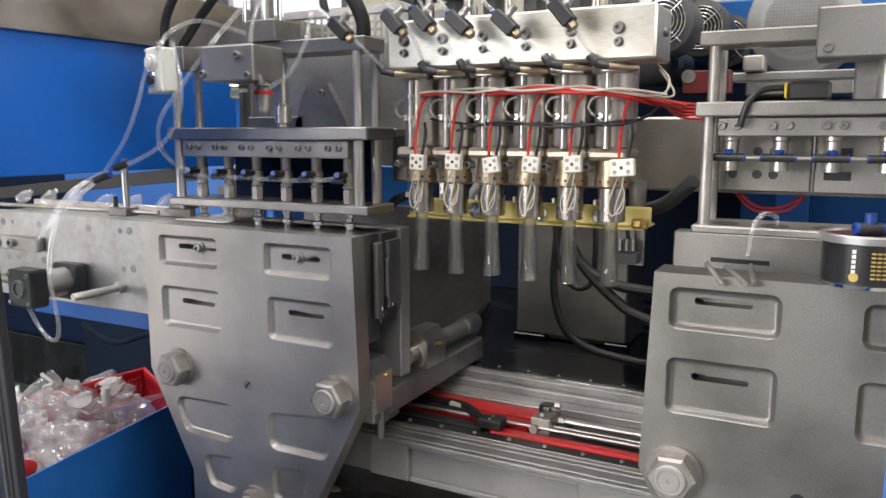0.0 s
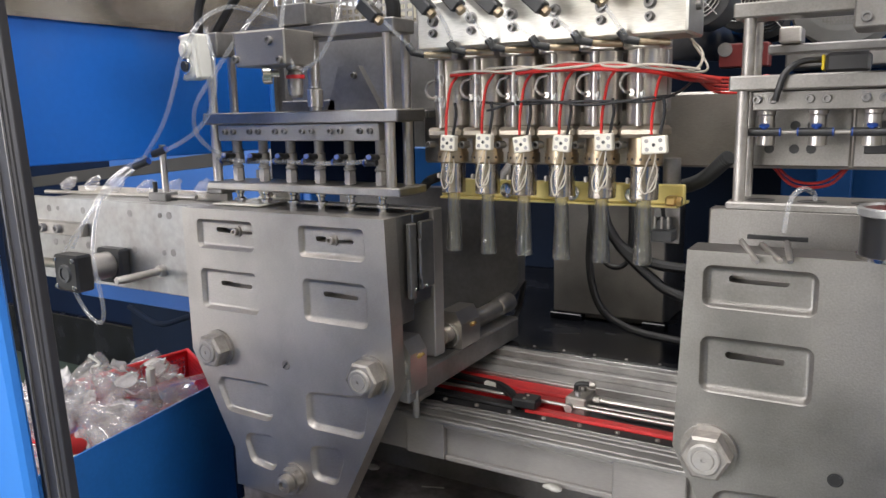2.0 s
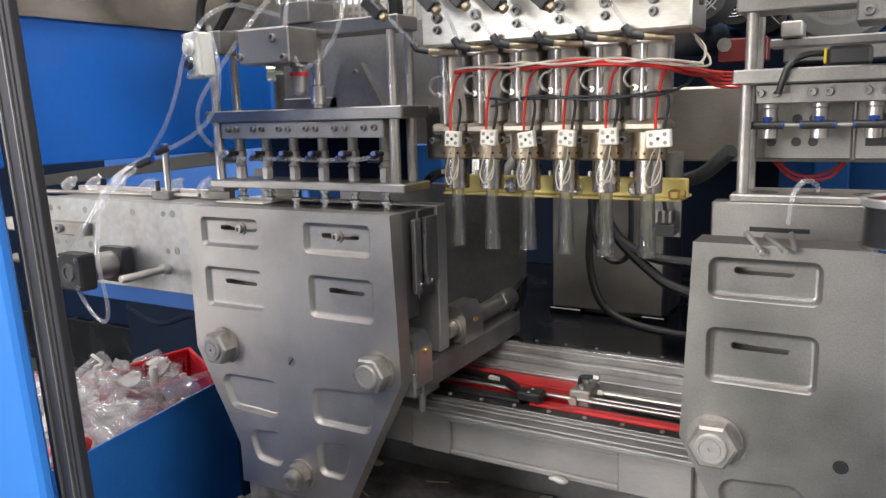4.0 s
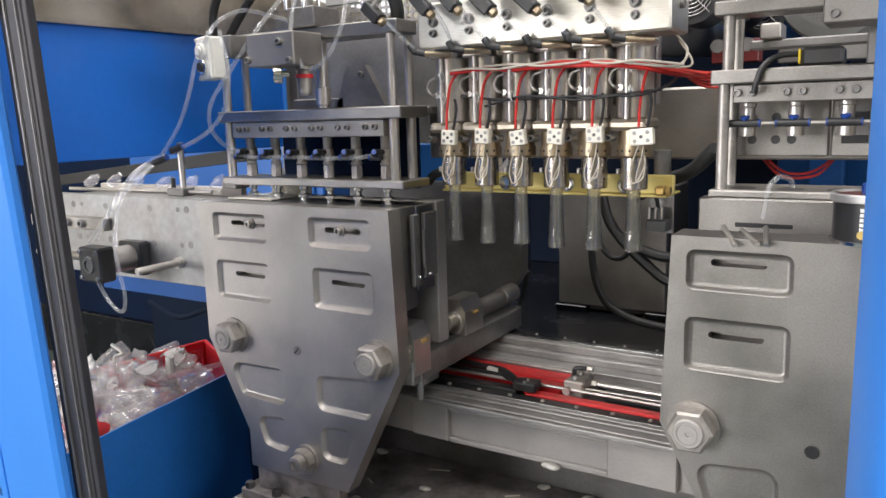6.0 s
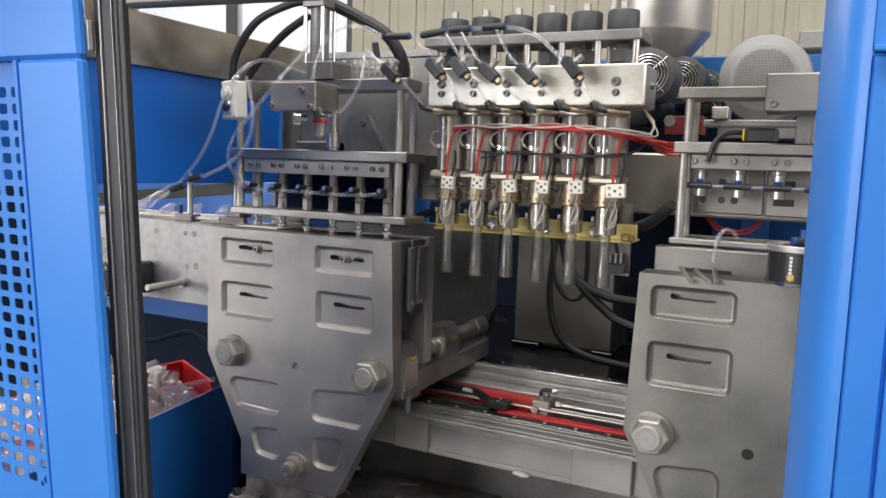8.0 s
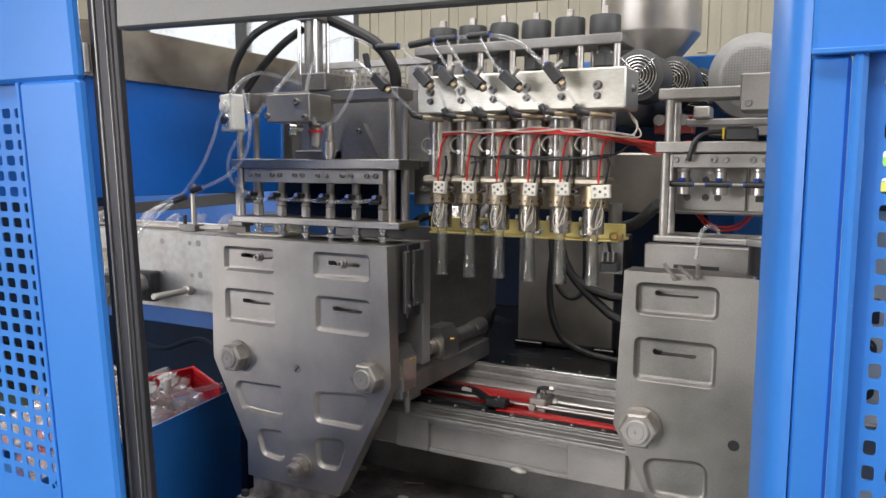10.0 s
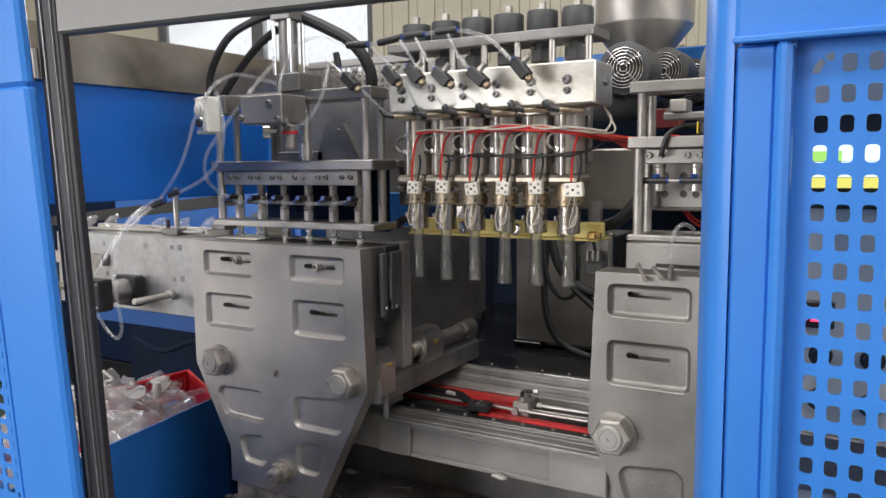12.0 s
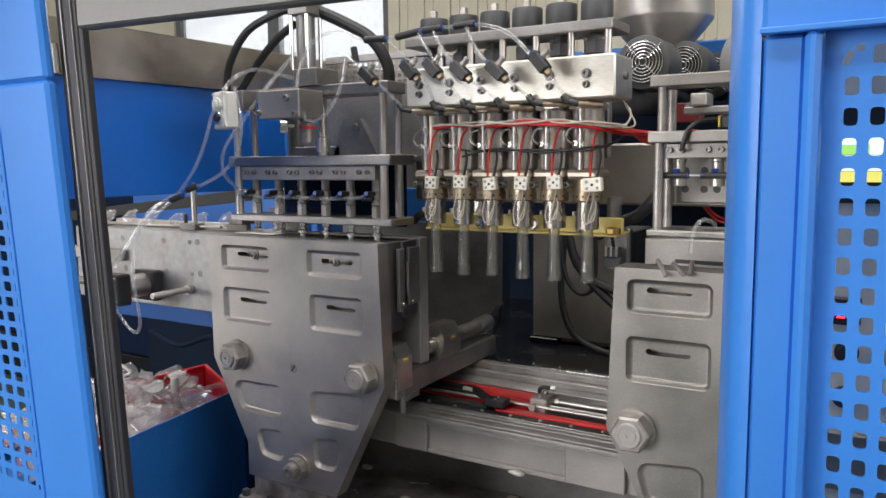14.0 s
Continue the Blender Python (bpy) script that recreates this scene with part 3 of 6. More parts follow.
    hinge = boxed(min(side, side + sgn * 0.008), max(side, side + sgn * 0.008), 1.062, 1.082, 1.14, mt - 0.014, 0.0015)
    box(hinge, min(side, side + sgn * 0.008), max(side, side + sgn * 0.008), 1.096, 1.135, 1.15, mt - 0.014, 0.0015)
    cyl(hinge, (side + sgn * 0.007, 1.092, 1.17), (side + sgn * 0.007, 1.092, 1.235), 0.004, seg=10)
    plate = part("mould_plate", hinge, dark_steel, m, "dark side plate with a thin hinge pin")
    for y in (1.075, 1.108):
        part("plate_screw", socket_screw(bmesh.new(), (side + sgn * 0.008, y, 1.155), (sgn, 0, 0), 0.0035, 0.003), chrome, plate)
    # carrier slab, tie bars and bearing blocks
    part("carrier", boxed(x0 + 0.06, x1 + (0.004 if not mirror else -0.06), 1.034 if not mirror else 1.059, 1.452, 0.975, 1.018, 0.003), dark_steel, m)
    part("slide_shoe", boxed(x0 + 0.08, x1 - 0.02, 1.093, 1.154, 0.95, 0.975, 0.002), bright_steel, m)
    part("slide_shoe", boxed(x0 + 0.08, x1 - 0.02, 1.343, 1.402, 0.9737, 0.9748, 0), bright_steel, m)
    zb = 1.013 if mirror else 1.026
    for a in ((0.071, 0.403) if not mirror else (0.06, 0.403)):
        bar = part("tie_bar", cyl(bmesh.new(), (u(a), 0.972, zb), (u(a), 1.453, zb), 0.016, seg=24), bright_steel, m, "round tie bar")
        part("washer", cyl(bmesh.new(), (u(a), 1.0, zb), (u(a), 0.995, zb), 0.034, seg=32), nut_steel, bar)
        part("hex_nut", hex_nut(bmesh.new(), (u(a), 0.995, zb), (0, -1, 0), 0.053, 0.025), nut_steel, bar, "large hexagon nut")
        part("bar_end", lathe(bmesh.new(), (u(a), 0.971, zb), (0, -1, 0), [(0, 0.0195), (0.004, 0.0195), (0.0055, 0.018), (0.0055, 0.0145), (0.0042, 0.014), (0.0042, 0.0125), (0.0055, 0.012), (0.0055, 0.003), (0.003, 0.0025), (0.003, 0)], 28), beam_grey, bar)
    if not mirror:
        nb = part("lower_bolt", lathe(bmesh.new(), (x0 + 0.233, 1.0, 0.812), (0, -1, 0), [(0, 0.028), (0.004, 0.028), (0.004, 0.022), (0.02, 0.022), (0.02, 0.017), (0.034, 0.016), (0.036, 0.012), (0.036, 0.007), (0.03, 0.006), (0.03, 0)], 20), nut_steel, m, "stepped bolt")
        part("jam_nut", hex_nut(bmesh.new(), (x0 + 0.233, 0.994, 0.812), (0, -1, 0), 0.042, 0.012), nut_steel, nb)
        s = lathe(bmesh.new(), (-0.774, 1.0, 1.017), (0, -1, 0), [(-0.004, 0.0085), (0.0008, 0.0085), (0.0015, 0.0075), (0.0015, 0)], 18)
        s = part("slotted_screw", s, nut_steel, m, "bright slotted screw")
        slot = Matrix.Translation((-0.774, 0.9982, 1.017)) @ Matrix.Rotation(radians(-50), 4, "Y")
        part("slot", boxed(-0.0074, 0.0074, -0.0006, 0.0006, -0.0014, 0.0014, 0.0002, m=slot), black_plastic, s, "dark slot")
        for cx, cz in ((-0.875, 1.2395), (-0.667, 1.238)):
            k = part("clamp_screw", lathe(bmesh.new(), (cx, 1.009, cz), (0, -1, 0), [(0, 0.0105), (0.003, 0.0105), (0.003, 0.007), (0.010, 0.007), (0.011, 0.006), (0.011, 0.0035), (0.007, 0.003), (0.007, 0)], 16), nut_steel, m)
        base = boxed(-0.93, -0.69, 0.985, 1.06, 0.7005, 0.722, 0.002)
        box(base, -0.90, -0.70, 1.004, 1.03, 0.7225, 0.7675, 0.002)
        base = part("platen_base", base, deck_paint, m, "oily dark base flange")
        for bx in (-0.915, -0.845, -0.775):
            part("base_bolt", hex_nut(bmesh.new(), (bx, 0.995, 0.722), (0, 0, 1), 0.016, 0.012), black_plastic, base)
        # bearing blocks on the side of the tie bars
        for y0, y1, z0, z1, tag in ((1.006, 1.085, 0.992, 1.078, 1), (1.175, 1.30, 1.0185, 1.085, 1)):
            poly = [(-0.60, z0), (-0.545, z0), (-0.545, z1 - 0.022), (-0.558, z1), (-0.588, z1), (-0.60, z1 - 0.02)]
            bm = bmesh.new()
            ya, yb = (1.036, y1) if y0 < 1.03 else (y0 + 0.03, y1 - 0.025)
            a = [bm.verts.new((x, ya, z)) for x, z in poly]
            b = [bm.verts.new((x, yb, z)) for x, z in poly]
            for i in range(6):
                bm.faces.new((a[i - 1], a[i], b[i], b[i - 1]))
            bm.faces.new(a)
            bm.faces.new(b)
            bb = part("bearing_block", bm, bright_steel, m, "milled bearing block with chamfered top", 20)
            part("bearing_ring", lathe(bmesh.new(), (-0.573, ya, z1 - 0.045), (0, -1, 0), [(0, 0.0235), (0.003, 0.0235), (0.0045, 0.021), (0.001, 0.018), (0.001, 0)], 24), nut_steel, bb)
            part("grease_nipple", lathe(bmesh.new(), (-0.5455, (ya + yb) / 2, z1 - 0.03), (1, 0, 0.6), [(0, 0.004), (0.006, 0.004), (0.008, 0.0025), (0.012, 0.003), (0.013, 0)], 10), brass, bb)
        part("guide_shaft", cyl(bmesh.new(), (-0.573, 1.178, 1.046), (-0.573, 1.455, 1.046), 0.0155, seg=24), satin_steel, m, "polished guide shaft")
        part("shaft_collar", lathe(bmesh.new(), (-0.573, 1.455, 1.046), (0, -1, 0), [(0, 0.0195), (0.05, 0.0185), (0.054, 0.0165)], 24), bright_steel, m)
        part("stop_pin", cyl(bmesh.new(), (-0.552, 1.06, 0.945), (-0.552, 1.06, 1.0), 0.006), dark_steel, m)
    else:
        part("threaded_hole", lathe(bmesh.new(), (0.06, 0.9995, 1.006), (0, 1, 0), [(-0.0006, 0.0085), (-0.0008, 0.0065), (0.0, 0.006), (0.0001, 0)], 18), black_plastic, m, "dark threaded hole")
    return m


clamp_unit(-1.0, -0.552, False, "grey steel mould clamp with pocketed platen and large hexagon nuts", platen_steel, 1.277)
clamp_unit(-0.126, 0.322, True, "grey cast mould clamp with pocketed platen carrying a tin and pins", cast_steel, 1.2645)


# ---- left blow head ----
def blow_head():
    m = thing("blow_head", (-0.78, 1.09, 1.31), "grey steel blow pin head with six pins above the mould", "blow head")
    part("upper_plate", boxed(-0.985, -0.565, 1.05, 1.132, 1.421, 1.441, 0.002), mould_steel, m)
    part("lower_plate", boxed(-0.985, -0.565, 1.05, 1.132, 1.305, 1.319, 0.002), mould_steel, m)
    part("crossbar", boxed(-0.985, -0.572, 1.058, 1.118, 1.556, 1.578, 0.002), mould_steel, m)
    bar = part("clamp_bar", boxed(-0.955, -0.605, 1.056, 1.078, 1.392, 1.4205, 0.0015), platen_steel, m)
    for k in range(6):
        for d in (-0.010, 0.010):
            x = -0.925 + k * 0.059 + d
            part("cap_screw", socket_screw(bmesh.new(), (x, 1.056, 1.408), (0, -1, 0), 0.0052), dark_steel, bar)
    for x in (-0.972, -0.59):
        for y in (1.066, 1.117):
            part("guide_rod", cyl(bmesh.new(), (x, y, 1.319), (x, y, 1.421), 0.0085), bright_steel, m, "polished guide rod")
            part("guide_rod", cyl(bmesh.new(), (x, y, 1.441), (x, y, 1.556), 0.0075), bright_steel, m, "polished guide rod")
    for k in range(6):
        x = -0.942 + k * 0.0635
        y = 1.088
        p = part("blow_pin", lathe(bmesh.new(), (x, y, 1.421), (0, 0, -1), [(0, 0.0085), (0.05, 0.0085), (0.052, 0.0105), (0.066, 0.0105), (0.067, 0.008), (0.074, 0.008), (0.075, 0.0105), (0.078, 0.0105), (0.079, 0.0075), (0.105, 0.0075)], 18), nut_steel, m, "stepped steel blow pin")
        part("pin_nut", hex_nut(bmesh.new(), (x, y, 1.3195), (0, 0, 1), 0.018, 0.022), nut_steel, p)
        part("pin_tip", lathe(bmesh.new(), (x, y, 1.305), (0, 0, -1), [(0, 0.0085), (0.008, 0.0085), (0.010, 0.006), (0.016, 0.006), (0.018, 0.011), (0.022, 0.011), (0.023, 0.007), (0.029, 0.007)], 18), chrome, p)
        f = part("air_fitting", lathe(bmesh.new(), (x, y - 0.008, 1.365), (0, -1, 0), [(0, 0.005), (0.014, 0.005), (0.016, 0.0062), (0.026, 0.0062), (0.027, 0)], 14), black_plastic, p)
        part("release_ring", cyl(bmesh.new(), (x - 0.0145, y - 0.026, 1.357), (x - 0.011, y - 0.026, 1.357), 0.0056, seg=14), blue_plastic, f, "blue release ring")
        part("release_ring", cyl(bmesh.new(), (x + 0.001, y - 0.0345, 1.366), (x + 0.002, y - 0.037, 1.367), 0.0042, seg=14), blue_plastic, f, "blue release ring")
        part("tee", cyl(bmesh.new(), (x - 0.012, y - 0.026, 1.357), (x + 0.010, y - 0.026, 1.357), 0.005, seg=14), black_plastic, f)
    part("air_line", tube(bmesh.new(), [(-0.965, 1.06, 1.36), (-0.9, 1.061, 1.356), (-0.82, 1.06, 1.357), (-0.74, 1.061, 1.355), (-0.66, 1.06, 1.357), (-0.625, 1.062, 1.362)], 0.0038), clear_tube, m, "clear air line")
    # valve block and air cylinder above
    part("valve_block", boxed(-0.83, -0.725, 0.985, 1.057, 1.512, 1.566, 0.002), platen_steel, m)
    for x, z in ((-0.755, 1.55), (-0.826, 1.524), (-0.735, 1.519)):
        part("cap_screw", socket_screw(bmesh.new(), (x, 0.985, z), (0, -1, 0), 0.006), dark_steel, m)
    part("cylinder_foot", boxed(-0.795, -0.735, 1.05, 1.118, 1.5785, 1.612, 0.002), dark_steel, m)
    part("cylinder_head", boxed(-0.812, -0.762, 1.058, 1.108, 1.718, 1.745, 0.002), dark_steel, m)
    part("cylinder_tube", cyl(bmesh.new(), (-0.787, 1.083, 1.612), (-0.787, 1.083, 1.718), 0.019), dark_steel, m)
    for dx in (-0.02, 0.02):
        for dy in (-0.02, 0.02):
            part("tie_rod", cyl(bmesh.new(), (-0.787 + dx, 1.083 + dy, 1.612), (-0.787 + dx, 1.083 + dy, 1.718), 0.004), chrome, m)
    part("piston_rod", lathe(bmesh.new(), (-0.752, 1.085, 1.441), (0, 0, 1), [(0, 0.010), (0.006, 0.010), (0.007, 0.013), (0.035, 0.013), (0.037, 0.010), (0.115, 0.010)], 20), bright_steel, m)
    part("red_ring", lathe(bmesh.new(), (-0.745, 1.03, 1.492), (0, 0, 1), [(0, 0.012), (0, 0.015), (0.006, 0.015), (0.006, 0.012)], 20), red_basket, m, "red locking ring")
    part("regulator_body", lathe(bmesh.new(), (-0.745, 1.03, 1.462), (0, 0, 1), [(0, 0.008), (0.004, 0.011), (0.03, 0.0125), (0.038, 0.012), (0.042, 0.010), (0.044, 0.014), (0.0505, 0.013)], 20), nut_steel, m)
    g = part("pressure_gauge", lathe(bmesh.new(), (-0.762, 1.012, 1.500), (-0.8, -0.6, 0.0), [(0, 0.005), (0.012, 0.005), (0.012, 0.016), (0.024, 0.016), (0.026, 0.0145), (0.024, 0.013), (0.024, 0)], 22), chrome, m)
    part("rear_guard", boxed(-0.99, -0.575, 1.30, 1.312, 1.4396, 1.60, 0.002), dark_steel, m)
    part("rear_skirt", boxed(-1.06, -0.70, 1.30, 1.312, 1.28, 1.4245, 0.002), navy, m, "rear skirt with shade in its near-black blue")
    # sloped gusset
    bm = bmesh.new()
    poly = [(-0.82, 1.441), (-0.70, 1.441), (-0.745, 1.52), (-0.79, 1.52)]
    a = [bm.verts.new((x, 1.20, z)) for x, z in poly]
    b = [bm.verts.new((x, 1.215, z)) for x, z in poly]
    for i in range(4):
        bm.faces.new((a[i - 1], a[i], b[i], b[i - 1]))
    bm.faces.new(a)
    bm.faces.new(b)
    gs = part("gusset", bm, dark_steel, m)
    part("cap_screw", socket_screw(bmesh.new(), (-0.755, 1.2, 1.503), (0, -1, 0), 0.006), dark_steel, gs)
    part("bracket_plate", boxed(-0.99, -0.57, 1.15, 1.31, 1.425, 1.4395, 0.002), dark_steel, m)
    part("bracket_block", boxed(-0.93, -0.80, 1.20, 1.28, 1.4395, 1.462, 0.002), dark_steel, m)
    return m


blow_head()


# ---- right blow head ----
def second_blow_head():
    m = thing("blow_head", (0.12, 1.1, 1.30), "worn steel blow pin head with black air tees", "blow head")
    part("upper_plate", boxed(-0.088, 0.32, 1.062, 1.15, 1.452, 1.470, 0.002), cast_steel, m)
    part("crossbar", boxed(-0.086, 0.06, 1.062, 1.12, 1.537, 1.555, 0.002), cast_steel, m)
    part("valve_block", boxed(0.045, 0.20, 1.0, 1.075, 1.512, 1.566, 0.002), cast_steel, m)
    part("cap_screw", socket_screw(bmesh.new(), (0.057, 1.0, 1.523), (0, -1, 0), 0.0055), dark_steel, m)
    part("cap_screw", socket_screw(bmesh.new(), (0.117, 1.0, 1.556), (0, -1, 0), 0.0055), dark_steel, m)
    part("piston_rod", cyl(bmesh.new(), (0.12, 1.05, 1.47), (0.12, 1.05, 1.513), 0.013), bright_steel, m)
    bar = part("clamp_bar", boxed(-0.062, 0.32, 1.074, 1.09, 1.428, 1.4515, 0.0015), cast_steel, m)
    for k in range(4):
        for d in (-0.008, 0.010):
            part("cap_screw", socket_screw(bmesh.new(), (-0.048 + k * 0.058 + d, 1.074, 1.441), (0, -1, 0), 0.005), dark_steel, bar)
    for y in (1.072, 1.13):
        part("guide_rod", cyl(bmesh.new(), (-0.072, y, 1.318), (-0.072, y, 1.452), 0.0072), nut_steel, m, "polished guide rod")
        part("guide_rod", cyl(bmesh.new(), (-0.068, y, 1.470), (-0.068, y, 1.537), 0.0072), nut_steel, m, "polished guide rod")
    for k in range(5):
        x = -0.048 + k * 0.058
        p = part("blow_pin", lathe(bmesh.new(), (x, 1.105, 1.4515), (0, 0, -1), [(0, 0.0105), (0.028, 0.0105), (0.03, 0.009), (0.05, 0.009), (0.05, 0.0105), (0.066, 0.0105), (0.067, 0.004)], 18), bright_steel, m, "steel blow pin")
        t = part("air_tee", cyl(bmesh.new(), (x - 0.019, 1.086, 1.402), (x + 0.017, 1.086, 1.402), 0.005, seg=14), black_plastic, p, "black air tee")
        for e0, e1 in ((-0.021, -0.019), (0.017, 0.019)):
            part("release_ring", cyl(bmesh.new(), (x + e0, 1.086, 1.402), (x + e1, 1.086, 1.402), 0.0052, seg=14), blue_plastic, t, "blue release ring")
        part("fitting", lathe(bmesh.new(), (x, 1.088, 1.402), (0, -0.3, 1), [(0, 0.0045), (0.007, 0.0045), (0.007, 0.006), (0.009, 0.006), (0.0095, 0.004)], 14), blue_plastic, t)
        if k < 4:
            part("link_tube", cyl(bmesh.new(), (x + 0.02, 1.086, 1.402), (x + 0.036, 1.086, 1.402), 0.0024, seg=10), bright_steel, p)
    # slotted back plate
    bm = bmesh.new()
    cells = [(-0.07, 0.045), (0.0475, 0.32)]
    for xa, xb in cells:
        box(bm, xa, xb, 1.155, 1.175, 1.355, 1.452, 0.002)
    bp = part("back_plate", bm, cast_steel, m)
    for x, w in ((-0.02, 0.0), (0.0, 0.0), (-0.05, 0.0), (0.075, 0.02), (0.14, 0.012), (0.20, 0.02)):
        for z in (1.378, 1.408):
            if not w:
                part("bolt_hole", lathe(bmesh.new(), (x, 1.155, z), (0, -1, 0), [(-0.0005, 0.0062), (0.0006, 0.006), (0.0004, 0)], 16), black_plastic, bp, "dark round hole")
                continue
            sl = boxed(x - 0.0055 - w / 2, x + 0.0055 + w / 2, 1.1535, 1.1552, z - 0.0055, z + 0.0055, 0.0008)
            part("slot", sl, black_plastic, bp, "dark slot")
    part("top_rail", boxed(-0.06, 0.30, 1.17, 1.20, 1.50, 1.512, 0.002), dark_steel, m)
    part("rail_block", boxed(-0.045, -0.019, 1.15, 1.2, 1.512, 1.532, 0.002), platen_steel, m)
    part("riser", boxed(0.085, 0.112, 1.10, 1.13, 1.47, 1.535, 0.002), dark_steel, m)
    g = part("guide_plate", boxed(-0.085, 0.32, 1.055, 1.15, 1.308, 1.318, 0.002), cast_steel, m)
    for k in range(4):
        part("guide_hole", lathe(bmesh.new(), (-0.048 + k * 0.058, 1.09, 1.318), (0, 0, 1), [(0, 0.017), (0.0006, 0.016), (0.0006, 0.014), (0.0002, 0.013), (0.0002, 0)], 20), black_plastic, g, "dark round hole")
    part("support_block", boxed(0.2, 0.31, 1.12, 1.27, 1.2865, 1.3075, 0.002), cast_steel, m)
    sensor = part("sensor", boxed(0.014, 0.062, 1.09, 1.13, 1.4705, 1.494, 0.004), black_plastic, m, "black sensor head with yellow edge")
    part("yellow_edge", boxed(0.0105, 0.0138, 1.092, 1.128, 1.474, 1.492, 0.001), yellow_plastic, sensor)
    part("sensor_cable", tube(bmesh.new(), [(0.012, 1.1, 1.487), (-0.010, 1.075, 1.484), (-0.024, 1.058, 1.472), (-0.030, 1.055, 1.455), (-0.034, 1.058, 1.44)], 0.0038), black, sensor)
    return m


second_blow_head()


# ---- die head ----
def die_head():
    m = thing("die_head", (-0.34, 1.12, 1.5), "bright stainless extrusion die head with six nozzles", "extrusion die")
    blk = boxed(-0.523, -0.135, 1.045, 1.135, 1.524, 1.592, 0.003)
    b = part("manifold_block", blk, stainless, m, "heat-stained stainless manifold block")
    for k in range(6):
        x = -0.494 + k * 0.0625
        for z, r in ((1.563, 0.0062), (1.546, 0.0048)):
            part("cap_screw", lathe(bmesh.new(), (x, 1.045, z), (0, -1, 0), [(-0.001, r * 1.35), (0.001, r * 1.35), (0.001, r), (0.008, r), (0.008, r * 0.5), (0.004, r * 0.45), (0.004, 0)], 16), dark_steel, b)
    part("side_screw", socket_screw(bmesh.new(), (-0.135, 1.09, 1.56), (1, 0, 0), 0.006), dark_steel, b)
    for k in range(6):
        x = -0.505 + k * 0.0605
        y = 1.115
        d = part("die", lathe(bmesh.new(), (x, y, 1.524), (0, 0, -1), [(0, 0.027), (0.012, 0.027), (0.013, 0.0262), (0.110, 0.0262), (0.113, 0.024)], 28), satin_steel, m, "stainless die barrel")
        part("top_flange", boxed(x - 0.026, x + 0.026, y - 0.03, y + 0.03, 1.511, 1.5235, 0.003), satin_steel, d)
        c = boxed(x - 0.0295, x + 0.0295, y - 0.031, y + 0.03, 1.395, 1.411, 0.005)
        part("clamp_collar", c, warm_steel, d, "thick satin clamp collar")
        for s in (-1, 1):
            part("collar_screw", socket_screw(bmesh.new(), (x + s * 0.0265, y - 0.016, 1.385), (s * 0.3, -1, 0), 0.0055, 0.012), dark_steel, d)
        n = lathe(bmesh.new(), (x, y, 1.395), (0, 0, -1), [(0, 0.0225), (0.022, 0.0225), (0.022, 0.0245), (0.036, 0.0245), (0.038, 0.0225), (0.039, 0.0185)], 28)
        part("nozzle_body", n, heated_brass, d, "heat-tinted nozzle body")
        for a in range(5):
            an = -2.5 + a * 0.5 - 0.05
            part("set_hole", lathe(bmesh.new(), (x + 0.0246 * math.cos(an), y + 0.0246 * math.sin(an), 1.366), (math.cos(an), math.sin(an), 0), [(-0.001, 0.0022), (0.0002, 0.002), (0.0002, 0)], 8), black_plastic, d)
        h = part("heater_band", lathe(bmesh.new(), (x, y, 1.357), (0, 0, -1), [(0, 0.0185), (0.001, 0.0195), (0.046, 0.0195), (0.047, 0.0185), (0.047, 0.012)], 28), band_steel, d, "polished heater band")
        part("band_clip", boxed(x - 0.0225, x - 0.018, y - 0.014, y - 0.008, 1.332, 1.340, 0.001), nut_steel, h)
        part("front_rod", cyl(bmesh.new(), (x - 0.002, y - 0.030, 1.411), (x - 0.002, y - 0.030, 1.511), 0.0048, seg=14), bright_steel, d)
        part("thermocouple", tube(bmesh.new(), [(x - 0.012, y - 0.023, 1.455), (x - 0.018, y - 0.036, 1.456), (x - 0.026, y - 0.034, 1.466), (x - 0.02, y - 0.036, 1.478), (x - 0.006, y - 0.038, 1.482)], 0.0022), nut_steel, d, "braided thermocouple lead")
        part("probe_nut", hex_nut(bmesh.new(), (x - 0.012, y - 0.0225, 1.455), (0, -1, 0), 0.009, 0.008), bright_steel, d)
        # ceramic terminal and its wires
        tz = 1.3885 + 0.002 * math.sin(k * 2.1)
        tx = x + 0.017 + (0.007 if k == 5 else 0.0)
        tilt = Matrix.Translation((tx, y - 0.042, tz)) @ Matrix.Rotation(radians((4, 3, -8, 5, -3, -4)[k]), 4, "Y")
        tw = 0.0165 if k == 5 else 0.0125
        t = part("terminal_block", boxed(-tw, tw, -0.006, 0.006, -0.0115, 0.0115, 0.0015, m=tilt), ceramic, d, "white ceramic terminal block")
        for sx in (-0.55, 0.55):
            for sz in (-0.0055, 0.0055):
                q = tilt @ Vector((sx * tw, -0.006, sz))
                part("terminal_hole", lathe(bmesh.new(), q, (0, -1, 0), [(-0.0005, 0.003), (0.0003, 0.0028), (0.0002, 0)], 10), dark_steel, t)
        part("terminal_hole", lathe(bmesh.new(), tilt @ Vector((0, -0.006, 0.0)), (0, -1, 0), [(-0.0005, 0.0026), (0.0003, 0.0024), (0.0002, 0)], 10), black_plastic, t)
        part("red_lead", tube(bmesh.new(), [(tx + 0.012, y - 0.034, 1.487), (tx + 0.003, y - 0.04, 1.47), (tx - 0.003, y - 0.04, 1.44), (tx - 0.005, y - 0.04, 1.422), (tx - 0.005, y - 0.042, 1.400)], 0.0021), red, t, "red sleeved lead")
